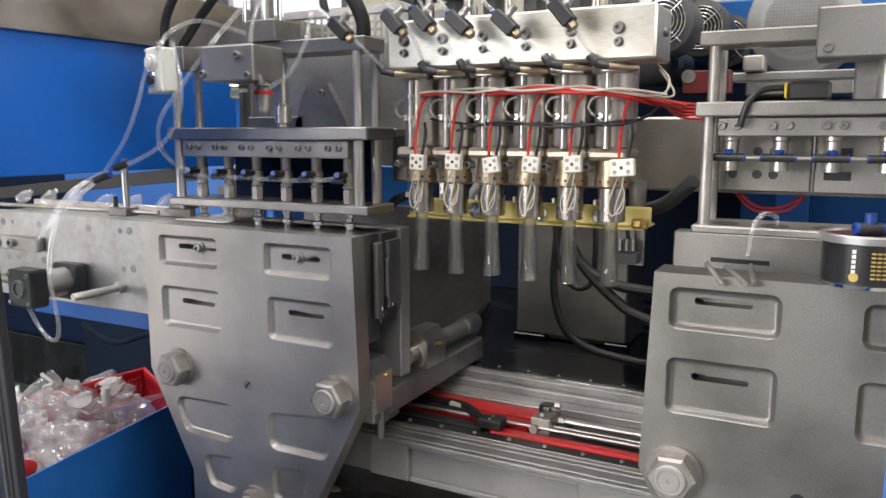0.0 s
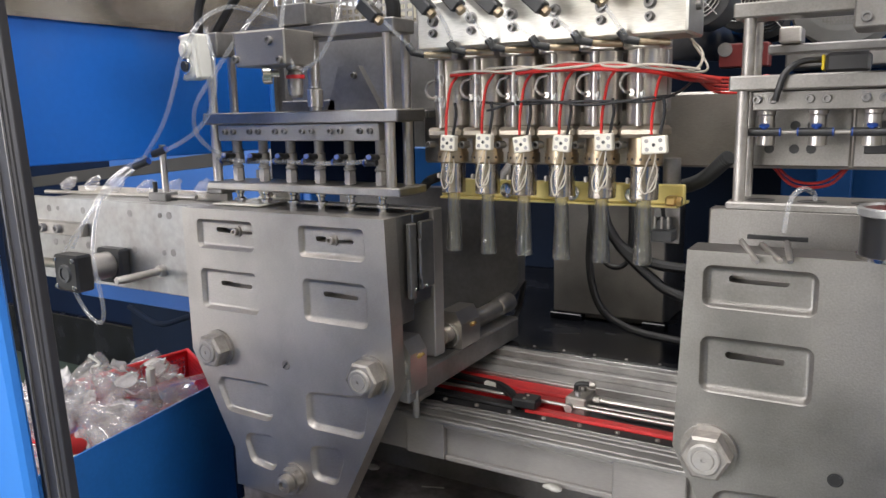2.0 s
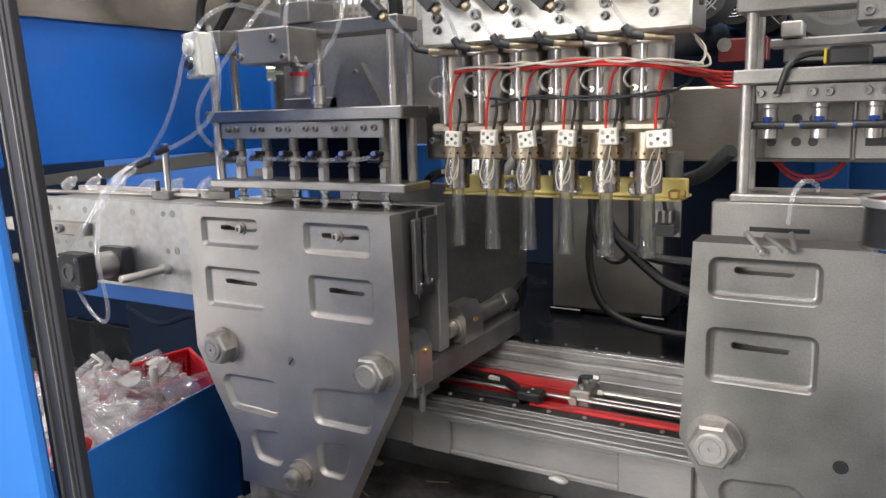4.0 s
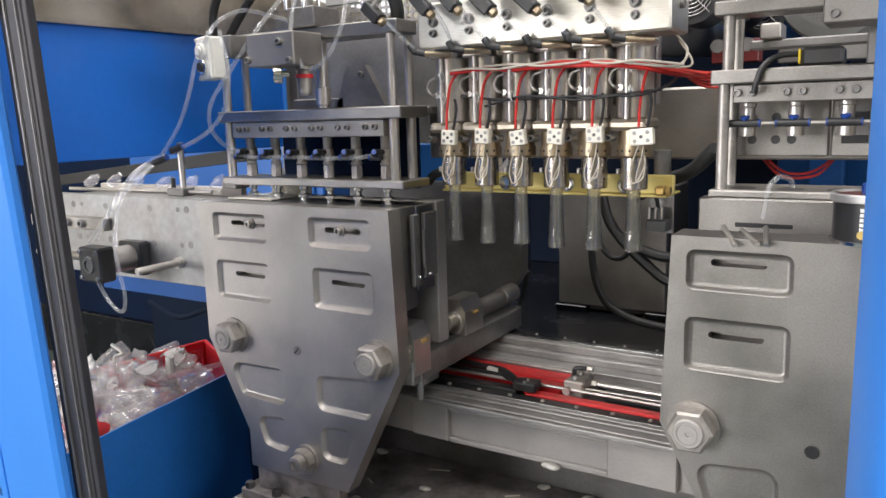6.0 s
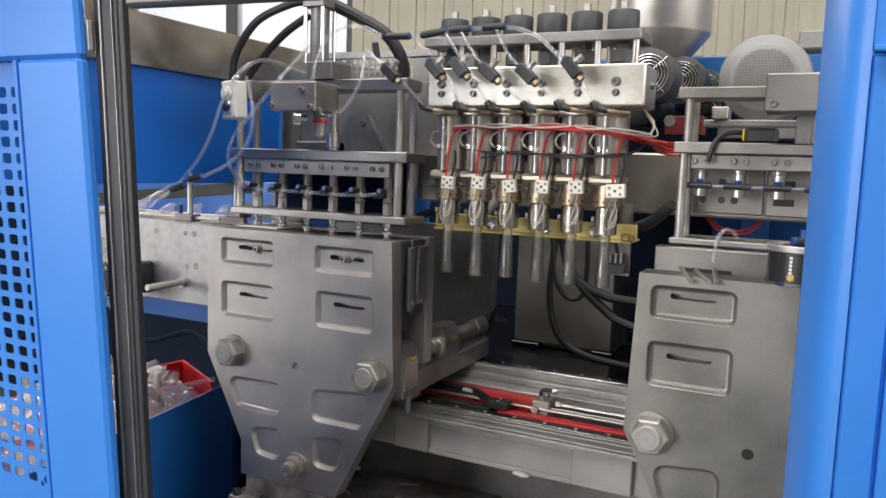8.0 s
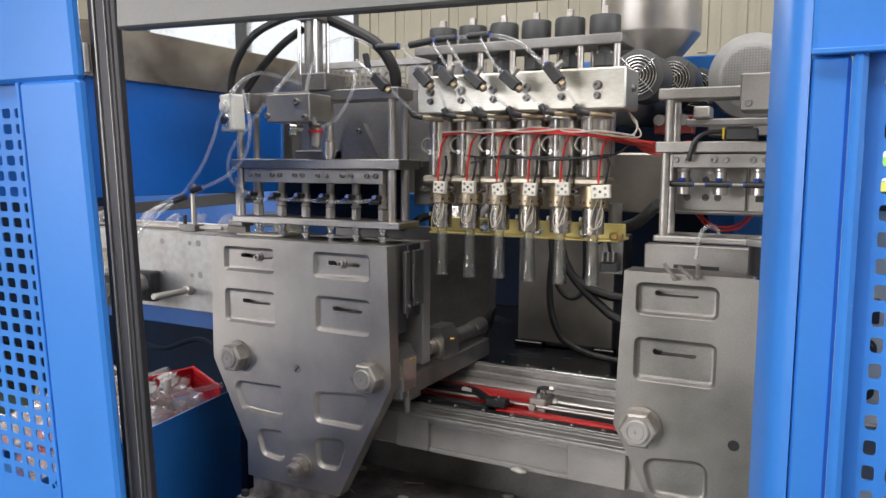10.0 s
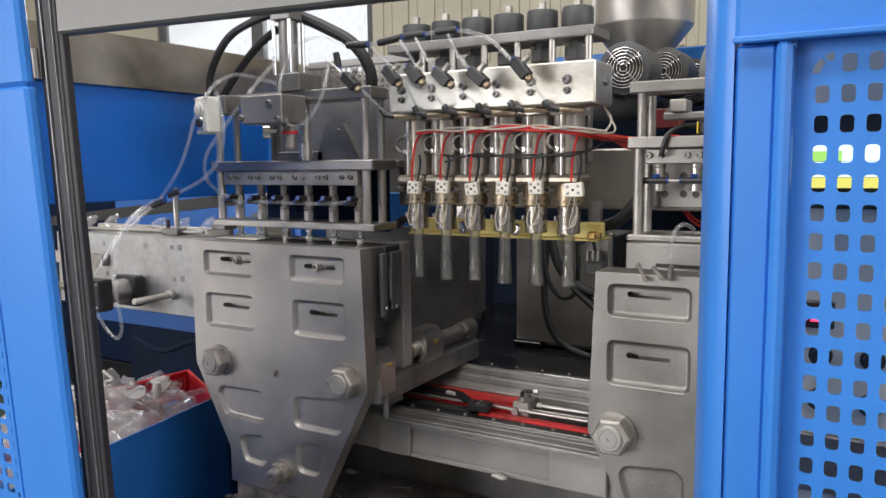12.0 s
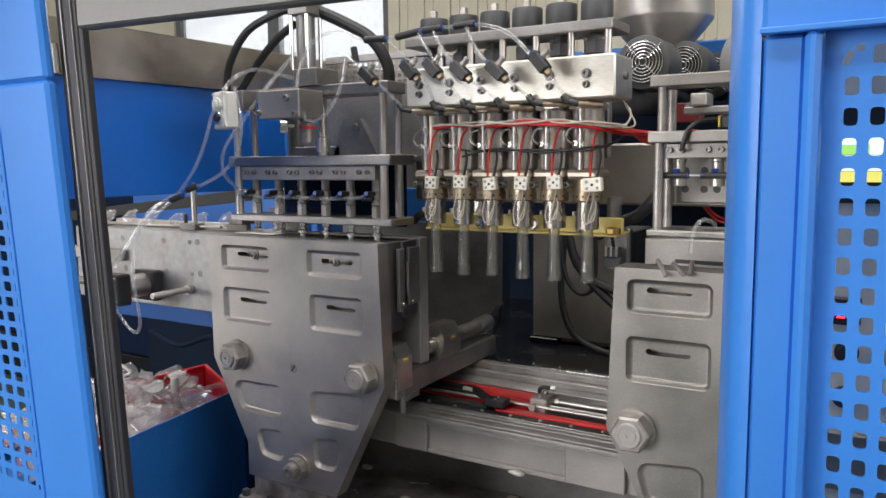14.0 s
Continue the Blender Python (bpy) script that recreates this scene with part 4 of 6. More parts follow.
        part("black_lead", tube(bmesh.new(), [(tx + 0.008, y - 0.036, 1.448), (tx + 0.010, y - 0.036, 1.43), (tx + 0.006, y - 0.04, 1.400)], 0.0022), black, t)
        for j in range(2):
            w = 0.005 * (j - 0.5)
            low = 1.318 + 0.006 * j + 0.004 * math.sin(k * 1.7 + j)
            part("heater_wire", tube(bmesh.new(), [(tx + w, y - 0.042, 1.379), (tx - 0.006 + w * 2, y - 0.04, 1.36), (tx - 0.014 + w * 2, y - 0.036, 1.335), (tx - 0.012 + w, y - 0.034, low), (tx - 0.003 + w, y - 0.034, 1.33), (tx + 0.001, y - 0.03, 1.35), (tx - 0.004, y - 0.022, 1.362)], 0.001, 6), wire, t, "white heater wire")
    # slide plate with six screw cylinders on top
    for k in range(6):
        x = -0.513 + k * 0.0635
        c = part("adjuster", lathe(bmesh.new(), (x, 1.13, 1.654), (0, 0, 1), [(0, 0.026), (0.002, 0.027), (0.034, 0.027), (0.036, 0.026), (0.036, 0.008), (0.038, 0.0075), (0.038, 0)], 26), grey_plastic, m, "black round adjuster")
        part("lower_knob", lathe(bmesh.new(), (x, 1.13, 1.592), (0, 0, 1), [(0, 0.010), (0.010, 0.010), (0.012, 0.021), (0.032, 0.021), (0.034, 0.012), (0.045, 0.012)], 6), grey_plastic, c)
        part("square_end", boxed(x - 0.0055, x + 0.0055, 1.1245, 1.1355, 1.692, 1.706, 0.001), nut_steel, c)
        part("spacer", cyl(bmesh.new(), (x + 0.03, 1.10, 1.592), (x + 0.03, 1.10, 1.637), 0.006), bright_steel, m)
        part("spacer", cyl(bmesh.new(), (x - 0.028, 1.16, 1.592), (x - 0.028, 1.16, 1.637), 0.006), bright_steel, m)
    part("adjuster_plate", boxed(-0.555, -0.155, 1.09, 1.18, 1.637, 1.654, 0.002), dark_steel, m)
    part("carrier_plate", boxed(-0.545, -0.19, 1.18, 1.20, 1.43, 1.53, 0.002), dark_steel, m)
    return m


die_head()
for k in range(6):
    x, y = -0.505 + k * 0.0605, 1.115
    L = 0.094 + 0.0015 * math.sin(k * 2.3)
    bm = lathe(bmesh.new(), (x, y, 1.311), (0, 0, -1), [(0, 0.0098), (0.02, 0.0101), (L * 0.5, 0.0110), (L * 0.8, 0.0123), (L - 0.013, 0.0130), (L - 0.0105, 0.0126), (L - 0.008, 0.0130), (L - 0.002, 0.0131), (L, 0.0122), (L, 0.0106), (L - 0.004, 0.0102), (L - 0.012, 0.0112), (L * 0.5, 0.0092), (0.0, 0.008)], 28)
    single("parison", bm, parison_clear, "clear soft plastic parison hanging from its die nozzle", "parison", "parisons under the die head")


# ---- extruder behind the die head ----
def extruder():
    m = thing("extruder", (-0.3, 1.8, 0.9), "blue extruder with a stainless hopper behind the die head", "extruder")
    part("beam", boxed(-0.70, 0.30, 1.345, 1.42, 1.338, 1.458, 0.004), platen_steel, m, "grey steel beam")
    part("barrel", cyl(bmesh.new(), (-0.30, 1.136, 1.555), (-0.30, 2.2, 1.60), 0.05), dark_steel, m)
    # Same blue as the rail, darkened for the shade behind the parisons.
    part("frame", boxed(-0.10, 0.55, 1.75, 2.45, 0.90, 1.60, 0.004), machine_shade_blue, m, "blue frame with its shade in a darker blue")
    part("frame_rail", boxed(-0.60, 0.55, 2.0, 2.3, 1.60, 1.735, 0.004), machine_blue, m)
    hop = lathe(bmesh.new(), (-0.255, 1.75, 1.60), (0, 0, 1), [(0, 0.03), (0.05, 0.035), (0.15, 0.118), (0.155, 0.12), (0.42, 0.12), (0.43, 0.123), (0.43, 0.118)], 36)
    part("hopper", hop, bright_steel, m, "stainless hopper with a cone")
    for i, (x, y, z) in enumerate(((-0.225, 1.50, 1.63), (-0.19, 1.70, 1.64), (-0.16, 1.86, 1.63))):
        body = lathe(bmesh.new(), (x, y, z), (0, 1, 0), [(0, 0.044), (0.004, 0.056), (0.10, 0.057), (0.11, 0.05), (0.11, 0)], 32)
        f = part("fan", body, grey_plastic, m, "dark round blower with a wire guard")
        for r in (0.008, 0.015, 0.022, 0.029, 0.036, 0.042):
            bm = bmesh.new()
            ring = [(x + r * math.cos(a * math.tau / 24), y - 0.004, z + r * math.sin(a * math.tau / 24)) for a in range(25)]
            tube(bm, ring, 0.0012, 5, 1)
            part("guard_ring", bm, chrome, f)
        for a in range(4):
            c, s = math.cos(a * math.pi / 2 + 0.75), math.sin(a * math.pi / 2 + 0.75)
            part("guard_spoke", cyl(bmesh.new(), (x + 0.008 * c, y - 0.006, z + 0.008 * s), (x + 0.052 * c, y - 0.004, z + 0.052 * s), 0.0012, seg=6), chrome, f)
        part("fan_well", cyl(bmesh.new(), (x, y - 0.0005, z), (x, y + 0.002, z), 0.043, seg=28), black_plastic, f)
    part("red_bracket", boxed(-0.18, -0.10, 1.48, 1.52, 1.50, 1.54, 0.002), maroon, m, "dark red bracket")
    for x in (-0.17, -0.12):
        part("bracket_hole", cyl(bmesh.new(), (x, 1.4795, 1.53), (x, 1.478, 1.53), 0.012), dark_steel, m)
    return m


extruder()


def motor():
    m = thing("motor", (0.0, 1.65, 1.47), "grey motor with a round perforated fan cowl", "motor")
    part("cowl", lathe(bmesh.new(), (0.0, 1.60, 1.63), (0, 1, 0), [(0.0, 0.068), (0.002, 0.072), (0.012, 0.092), (0.03, 0.096), (0.16, 0.096), (0.165, 0)], 40), cowl_grey, m, "grey sheet fan cowl")
    bm = perforated(bmesh.new(), -0.06, 0.06, -0.06, 0.06, 0.006, 0.006, 0.0042, 0.0042, 0.001)
    for f in [f for f in bm.faces if f.calc_center_median().xz.length > 0.062]:
        bm.faces.remove(f)
    bmesh.ops.translate(bm, verts=bm.verts, vec=(0.0, 1.598, 1.63))
    g = part("fan_grille", bm, dark_steel, m, "perforated round grille", 0)
    part("cowl_inside", cyl(bmesh.new(), (0, 1.603, 1.63), (0, 1.608, 1.63), 0.068, seg=36), grey_plastic, m)
    part("terminal_box", boxed(0.06, 0.13, 1.62, 1.70, 1.69, 1.73, 0.004), cowl_grey, m)
    part("mount", boxed(-0.09, 0.09, 1.62, 1.76, 1.50, 1.535, 0.003), dark_steel, m)
    part("mount_post", boxed(-0.03, 0.03, 1.66, 1.72, 0.9, 1.50, 0.003), machine_shade_blue, m)
    return m


motor()


def yellow_bar():
    m = thing("support_bar", (-0.36, 1.18, 1.3), "yellow painted flat bar with round ports behind the nozzles", "bar")
    part("bar", boxed(-0.565, -0.162, 1.178, 1.19, 1.296, 1.325, 0.002), yellow_plate, m)
    part("shelf", boxed(-0.565, -0.170, 1.172, 1.25, 1.2915, 1.2955, 0.001), yellow_plate, m)
    for x in (-0.44, -0.33, -0.235):
        part("port", lathe(bmesh.new(), (x, 1.178, 1.309), (0, -1, 0), [(0, 0.012), (0.006, 0.012), (0.007, 0.010), (0.006, 0.007), (0.002, 0.007), (0.002, 0)], 20), chrome, m)
    e = part("elbow", boxed(-0.185, -0.169, 1.158, 1.178, 1.296, 1.310, 0.003), brass, m, "brass elbow fitting")
    part("elbow_nut", hex_nut(bmesh.new(), (-0.169, 1.166, 1.303), (1, 0, 0), 0.012, 0.007), brass, e)
    part("post", cyl(bmesh.new(), (-0.192, 1.225, 1.2955), (-0.192, 1.225, 1.36), 0.013), dark_steel, m)
    part("post", cyl(bmesh.new(), (-0.5, 1.24, 1.2955), (-0.5, 1.36, 1.36), 0.01), dark_steel, m)
    return m


yellow_bar()


def rear_cabinet():
    m = thing("rear_cabinet", (-0.42, 1.92, 0.9), "grey steel cover box standing on the black rear deck", "cabinet")
    part("front_sheet", boxed(-0.645, -0.36, 1.88, 1.9, 0.918, 1.24, 0.003), platen_steel, m)
    for x0, x1 in ((-0.65, -0.565), (-0.41, -0.352)):
        part("foot", boxed(x0, x1, 1.868, 1.9, 0.9005, 0.9175, 0.002), rear_shade_black, m)
    part("box_body", boxed(-0.64, -0.365, 1.902, 2.1, 0.902, 1.23, 0.003), dark_steel, m)
    return m


rear_cabinet()
jb = thing("limit_switch", (-0.234, 1.34, 1.21), "small dark limit switch with pale clips below the yellow bar", "switch")
part("body", boxed(-0.252, -0.216, 1.34, 1.372, 1.212, 1.232, 0.002), grey_plastic, jb)
part("cap", boxed(-0.246, -0.222, 1.335, 1.366, 1.2322, 1.252, 0.002), grey_plastic, jb)
for x in (-0.243, -0.232, -0.221):
    part("clip", boxed(x - 0.002, x + 0.002, 1.33, 1.3348, 1.236, 1.256, 0.0006), nut_steel, jb)
part("bracket", boxed(-0.256, -0.212, 1.3725, 1.376, 1.205, 1.29, 0.001), dark_steel, jb)
part("cable", tube(bmesh.new(), [(-0.234, 1.352, 1.252), (-0.236, 1.35, 1.268), (-0.246, 1.36, 1.281), (-0.262, 1.38, 1.288)], 0.0035), black, jb)
# Shade at the back of the machine is put into the sheet's colour.
single("rear_sheet", boxed(-1.0, 0.6, 2.46, 2.48, 0.9, 1.62, 0.003), rear_shade_blue, "rear sheet of the machine, blue darkened for its shade", "panel")


# ---- enclosure ----
def enclosure():
    s = thing("side_frame", (-1.12, 1.1, 0), "brushed steel side beam over a deep blue sheet panel", "machine frame")
    part("top_beam", boxed(-1.14, -1.10, 0.45, 2.45, 1.60, 1.70, 0.003), frame_steel, s, "stained steel beam with brownish reflections in its tint")
    part("beam_lip", boxed(-1.10, -1.092, 0.45, 2.45, 1.594, 1.603, 0.001), frame_steel, s)
    part("panel", boxed(-1.13, -1.105, 0.45, 1.362, 1.362, 1.60, 0.002), deep_blue, s, "deep blue sheet panel")
    part("panel_return", boxed(-1.105, -1.098, 1.356, 1.366, 1.365, 1.60, 0.001), blue_paint, s)
    part("post", boxed(-1.15, -1.10, 2.40, 2.45, 0, 1.60, 0.003), frame_steel, s)
    part("dark_sheet", boxed(-1.13, -1.12, 1.37, 2.40, 1.30, 1.60, 0.002), dark_steel, s)
    part("mid_post", boxed(-1.13, -1.095, 1.40, 1.43, 0.0, 1.60, 0.002), dark_steel, s)
    f = thing("rear_guard", (-0.95, 1.43, 1.58), "dark steel guard plate with rows of rounded holes", "guard")
    bm = perforated(bmesh.new(), -1.02, -0.77, 1.595, 1.672, 0.0165, 0.0155, 0.012, 0.0105, 0.003)
    bmesh.ops.translate(bm, verts=bm.verts, vec=(0, 1.43, 0))
    p = part("hole_plate", bm, dark_steel, f, "", 0)
    p.modifiers.new("thick", "SOLIDIFY").thickness = 0.002
    part("guard_frame", boxed(-1.02, -0.70, 1.425, 1.445, 1.672, 1.69, 0.002), dark_steel, f)
    part("guard_side", boxed(-0.765, -0.56, 1.43, 1.44, 1.45, 1.672, 0.002), dark_steel, f)
    part("guard_foot", boxed(-1.02, -0.56, 1.425, 1.445, 1.57, 1.594, 0.002), dark_steel, f)
    # blue units seen under the side panel
    for x0, x1, y0, y1, z1 in ((-2.7, -1.95, 2.1, 2.6, 1.45), (-1.80, -1.42, 1.85, 2.2, 1.34)):
        c = thing("blue_cabinet", ((x0 + x1) / 2, (y0 + y1) / 2, 0), "bright blue sheet metal cabinet behind the conveyor", "cabinet", "blue cabinets")
        part("cabinet_body", boxed(x0, x1, y0, y1, 1.02, z1, 0.004), cabinet_blue, c)
        # Near-black plinth: the dark below the cabinet is in its colour.
        part("plinth", boxed(x0 + 0.02, x1 - 0.02, y0 + 0.02, y1, 0.0, 1.019, 0.004), rear_shade_blue, c)
        part("cabinet_door", boxed(x0 + 0.03, x1 - 0.03, y0 - 0.012, y0 - 0.001, 1.04, z1 - 0.04, 0.003), cabinet_blue, c)
        part("vent", boxed(x1 - 0.2, x1 - 0.05, y0 - 0.02, y0 - 0.013, z1 - 0.12, z1 - 0.07, 0.002), grey_plastic, c)
    single("blue_cover", boxed(-0.89, -0.752, 1.50, 1.52, 1.22, 1.36, 0.003), blue_paint, "bright blue cover plate fixed to the steel beam", "cover")
    # Added block: gives the dark below the conveyor and hides the pale wall.
    far = thing("far_backing", (-3.0, 2.8, 0), "added near-black backing beyond the cabinets that hides the lit wall", "machine")
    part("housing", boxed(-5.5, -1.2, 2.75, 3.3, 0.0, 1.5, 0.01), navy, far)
    part("base_rail", boxed(-5.5, -1.2, 2.70, 2.745, 0.0, 0.3, 0.005), rear_shade_black, far)
    # front posts, beam and doors
    lp = thing("front_post", (-0.755, 0.55, 0), "dark steel door post with pale edge lines and a hinge", "post")
    lean = Matrix(((1, 0, -0.058, 0.058 * 1.66 - 0.009), (0, 1, 0, 0), (0, 0, 1, 0), (0, 0, 0, 1)))
    part("post_body", boxed(-0.758, -0.712, 0.535, 0.548, 0, 1.75, 0.002, m=lean), post_paint, lp)
    part("post_lip", boxed(-0.711, -0.702, 0.535, 0.545, 0, 1.75, 0.001, m=lean), post_paint, lp)
    part("edge_strip", boxed(-0.745, -0.742, 0.5325, 0.5348, 0, 1.75, 0, m=lean), dark_steel, lp)
    part("edge_strip", boxed(-0.722, -0.7205, 0.5325, 0.5348, 0, 1.75, 0, m=lean), dark_steel, lp)
    part("hinge", cyl(bmesh.new(), lean @ Vector((-0.757, 0.528, 1.555)), lean @ Vector((-0.757, 0.528, 1.595)), 0.005, seg=12), dark_steel, lp)
    fb = single("front_beam", boxed(-0.372, 0.43, -0.012, 0.012, 1.60, 1.70, 0.003), beam_steel, "brushed steel beam over the door opening", "beam")
    fb.matrix_world = Matrix.Translation((-0.285, 0.54, 0)) @ Matrix.Rotation(radians(6), 4, "Z")


enclosure()


def left_door():
    m = thing("door_left", (-0.9, 0.52, 0.1), "bright blue sheet door with rows of square holes", "door")
    k = Matrix(((1, 0, -0.085, 0.085 * 1.55), (0, 1, 0, 0), (0, 0, 1, 0), (0, 0, 0, 1)))
    part("stile", boxed(-0.892, -0.764, 0.512, 0.530, 0.1, 1.545, 0.005, m=k), blue_paint, m)
    part("header", boxed(-1.40, -0.764, 0.512, 0.530, 1.5455, 1.75, 0.005, m=k), blue_paint, m)
    part("inner_fold", boxed(-0.900, -0.8925, 0.512, 0.536, 0.1, 1.545, 0.001, m=k), blue_paint, m)
    bm = perforated(bmesh.new(), -0.9115 - 0.031 * 12, -0.9115, 0.92, 0.92 + 0.0238 * 25, 0.031, 0.0238, 0.0200, 0.0152, 0.0035, corner=-1)
    bmesh.ops.transform(bm, matrix=k @ Matrix.Translation((0, 0.534, 0)), verts=bm.verts)
    p = part("hole_sheet", bm, blue_paint, m, "blue sheet with square holes", 0)
    p.modifiers.new("thick", "SOLIDIFY").thickness = 0.002
    part("lower_sheet", boxed(-1.40, -0.9005, 0.533, 0.535, 0.1, 0.92, 0, m=k), blue_paint, m)
    part("upper_sheet", boxed(-1.40, -0.9005, 0.533, 0.535, 1.515, 1.545, 0, m=k), blue_paint, m)
    part("side_sheet", boxed(-0.9115, -0.9005, 0.533, 0.535, 0.92, 1.515, 0, m=k), blue_paint, m)
    return m


def right_door():
    m = thing("door_right", (0.35, 0.53, 0.1), "bright blue folded sheet door with rows of square holes", "door")
    part("stile", boxed(0.1545, 0.185, 0.52, 0.56, 0.1, 1.522, 0.003), blue_paint, m)
    bm = bmesh.new()
    fold = [(0.1165, 0.615), (0.1165, 0.600), (0.1335, 0.538), (0.1400, 0.526), (0.1480, 0.520), (0.1540, 0.519), (0.1540, 0.545), (0.1245, 0.615)]
    lo, up = [[bm.verts.new((x, y, z)) for x, y in fold] for z in (0.1, 1.75)]
    for k in range(len(fold)):
        bm.faces.new((lo[k - 1], lo[k], up[k], up[k - 1]))
    bm.faces.new(lo)
    bm.faces.new(up)
    part("stile_return", bm, blue_paint, m, "rounded fold along the door opening")
    part("rib", boxed(0.1855, 0.197, 0.505, 0.545, 0.1, 1.522, 0.004), blue_paint, m)
    part("header", boxed(0.1545, 0.70, 0.512, 0.545, 1.5225, 1.75, 0.004), blue_paint, m)
    part("header_lip", boxed(0.1545, 0.70, 0.503, 0.5115, 1.521, 1.526, 0.001), blue_paint, m)
    bm = perforated(bmesh.new(), 0.208, 0.208 + 0.0176 * 20, 1.515 - 0.0225 * 24, 1.515, 0.0176, 0.0225, 0.0097, 0.0134, 0.0028, corner=1)
    bmesh.ops.translate(bm, verts=bm.verts, vec=(0, 0.528, 0))
    p = part("hole_sheet", bm, blue_paint, m, "blue sheet with square holes", 0)
    p.modifiers.new("thick", "SOLIDIFY").thickness = 0.002
    part("lower_sheet", boxed(0.1975, 0.56, 0.527, 0.529, 0.1, 0.975, 0), blue_paint, m)
    part("top_strip", boxed(0.1975, 0.56, 0.527, 0.529, 1.515, 1.5225, 0), blue_paint, m)
    part("edge_sheet", boxed(0.1975, 0.208, 0.527, 0.529, 0.975, 1.515, 0), blue_paint, m)
    return m


left_door()
right_door()


def control_panel():
    m = thing("control_panel", (0.5, 0.72, 0), "grey control cabinet with a lit screen and red display", "control cabinet")
    part("cabinet_body", boxed(0.185, 0.75, 0.70, 0.95, 0.0, 1.62, 0.004), box_grey, m)
    s = part("screen", boxed(0.19, 0.42, 0.692, 0.6995, 1.385, 1.48, 0.002), black_plastic, m)
    part("screen_field", boxed(0.195, 0.415, 0.690, 0.6915, 1.4305, 1.457, 0), screen_white, s)
    part("screen_field", boxed(0.195, 0.226, 0.6885, 0.6898, 1.4305, 1.44, 0), screen_green, s)
    part("screen_field", boxed(0.195, 0.415, 0.690, 0.6915, 1.4155, 1.4300, 0), screen_white, s)
    part("screen_field", boxed(0.195, 0.415, 0.690, 0.6915, 1.405, 1.4150, 0), screen_yellow, s)
    part("dark_strip", boxed(0.19, 0.70, 0.693, 0.6995, 1.10, 1.16, 0.002), dark_steel, m)
    d = part("temperature_display", boxed(0.188, 0.226, 0.69, 0.6995, 1.268, 1.294, 0.001), black_plastic, m, "small red digit display")
    t = bpy.data.curves.new("digits", "FONT")
    t.body, t.size, t.extrude = "32", 0.017, 0.0003
    o = new("digits", t)
    o.data.materials.append(led_red)
    o.matrix_world = pose(0.196, 0.688, 1.275, 90, 0, 0)
    o.parent = d
    o["label"] = "red lit digits"
    for k in range(8):
        part("switch", lathe(bmesh.new(), (0.215 + 0.045 * (k % 4), 0.6995, 1.24 - 0.045 * (k // 4)), (0, -1, 0), [(0, 0.011), (0.004, 0.011), (0.005, 0.008), (0.012, 0.008), (0.012, 0)], 16), black_plastic, m)
    return m


control_panel()


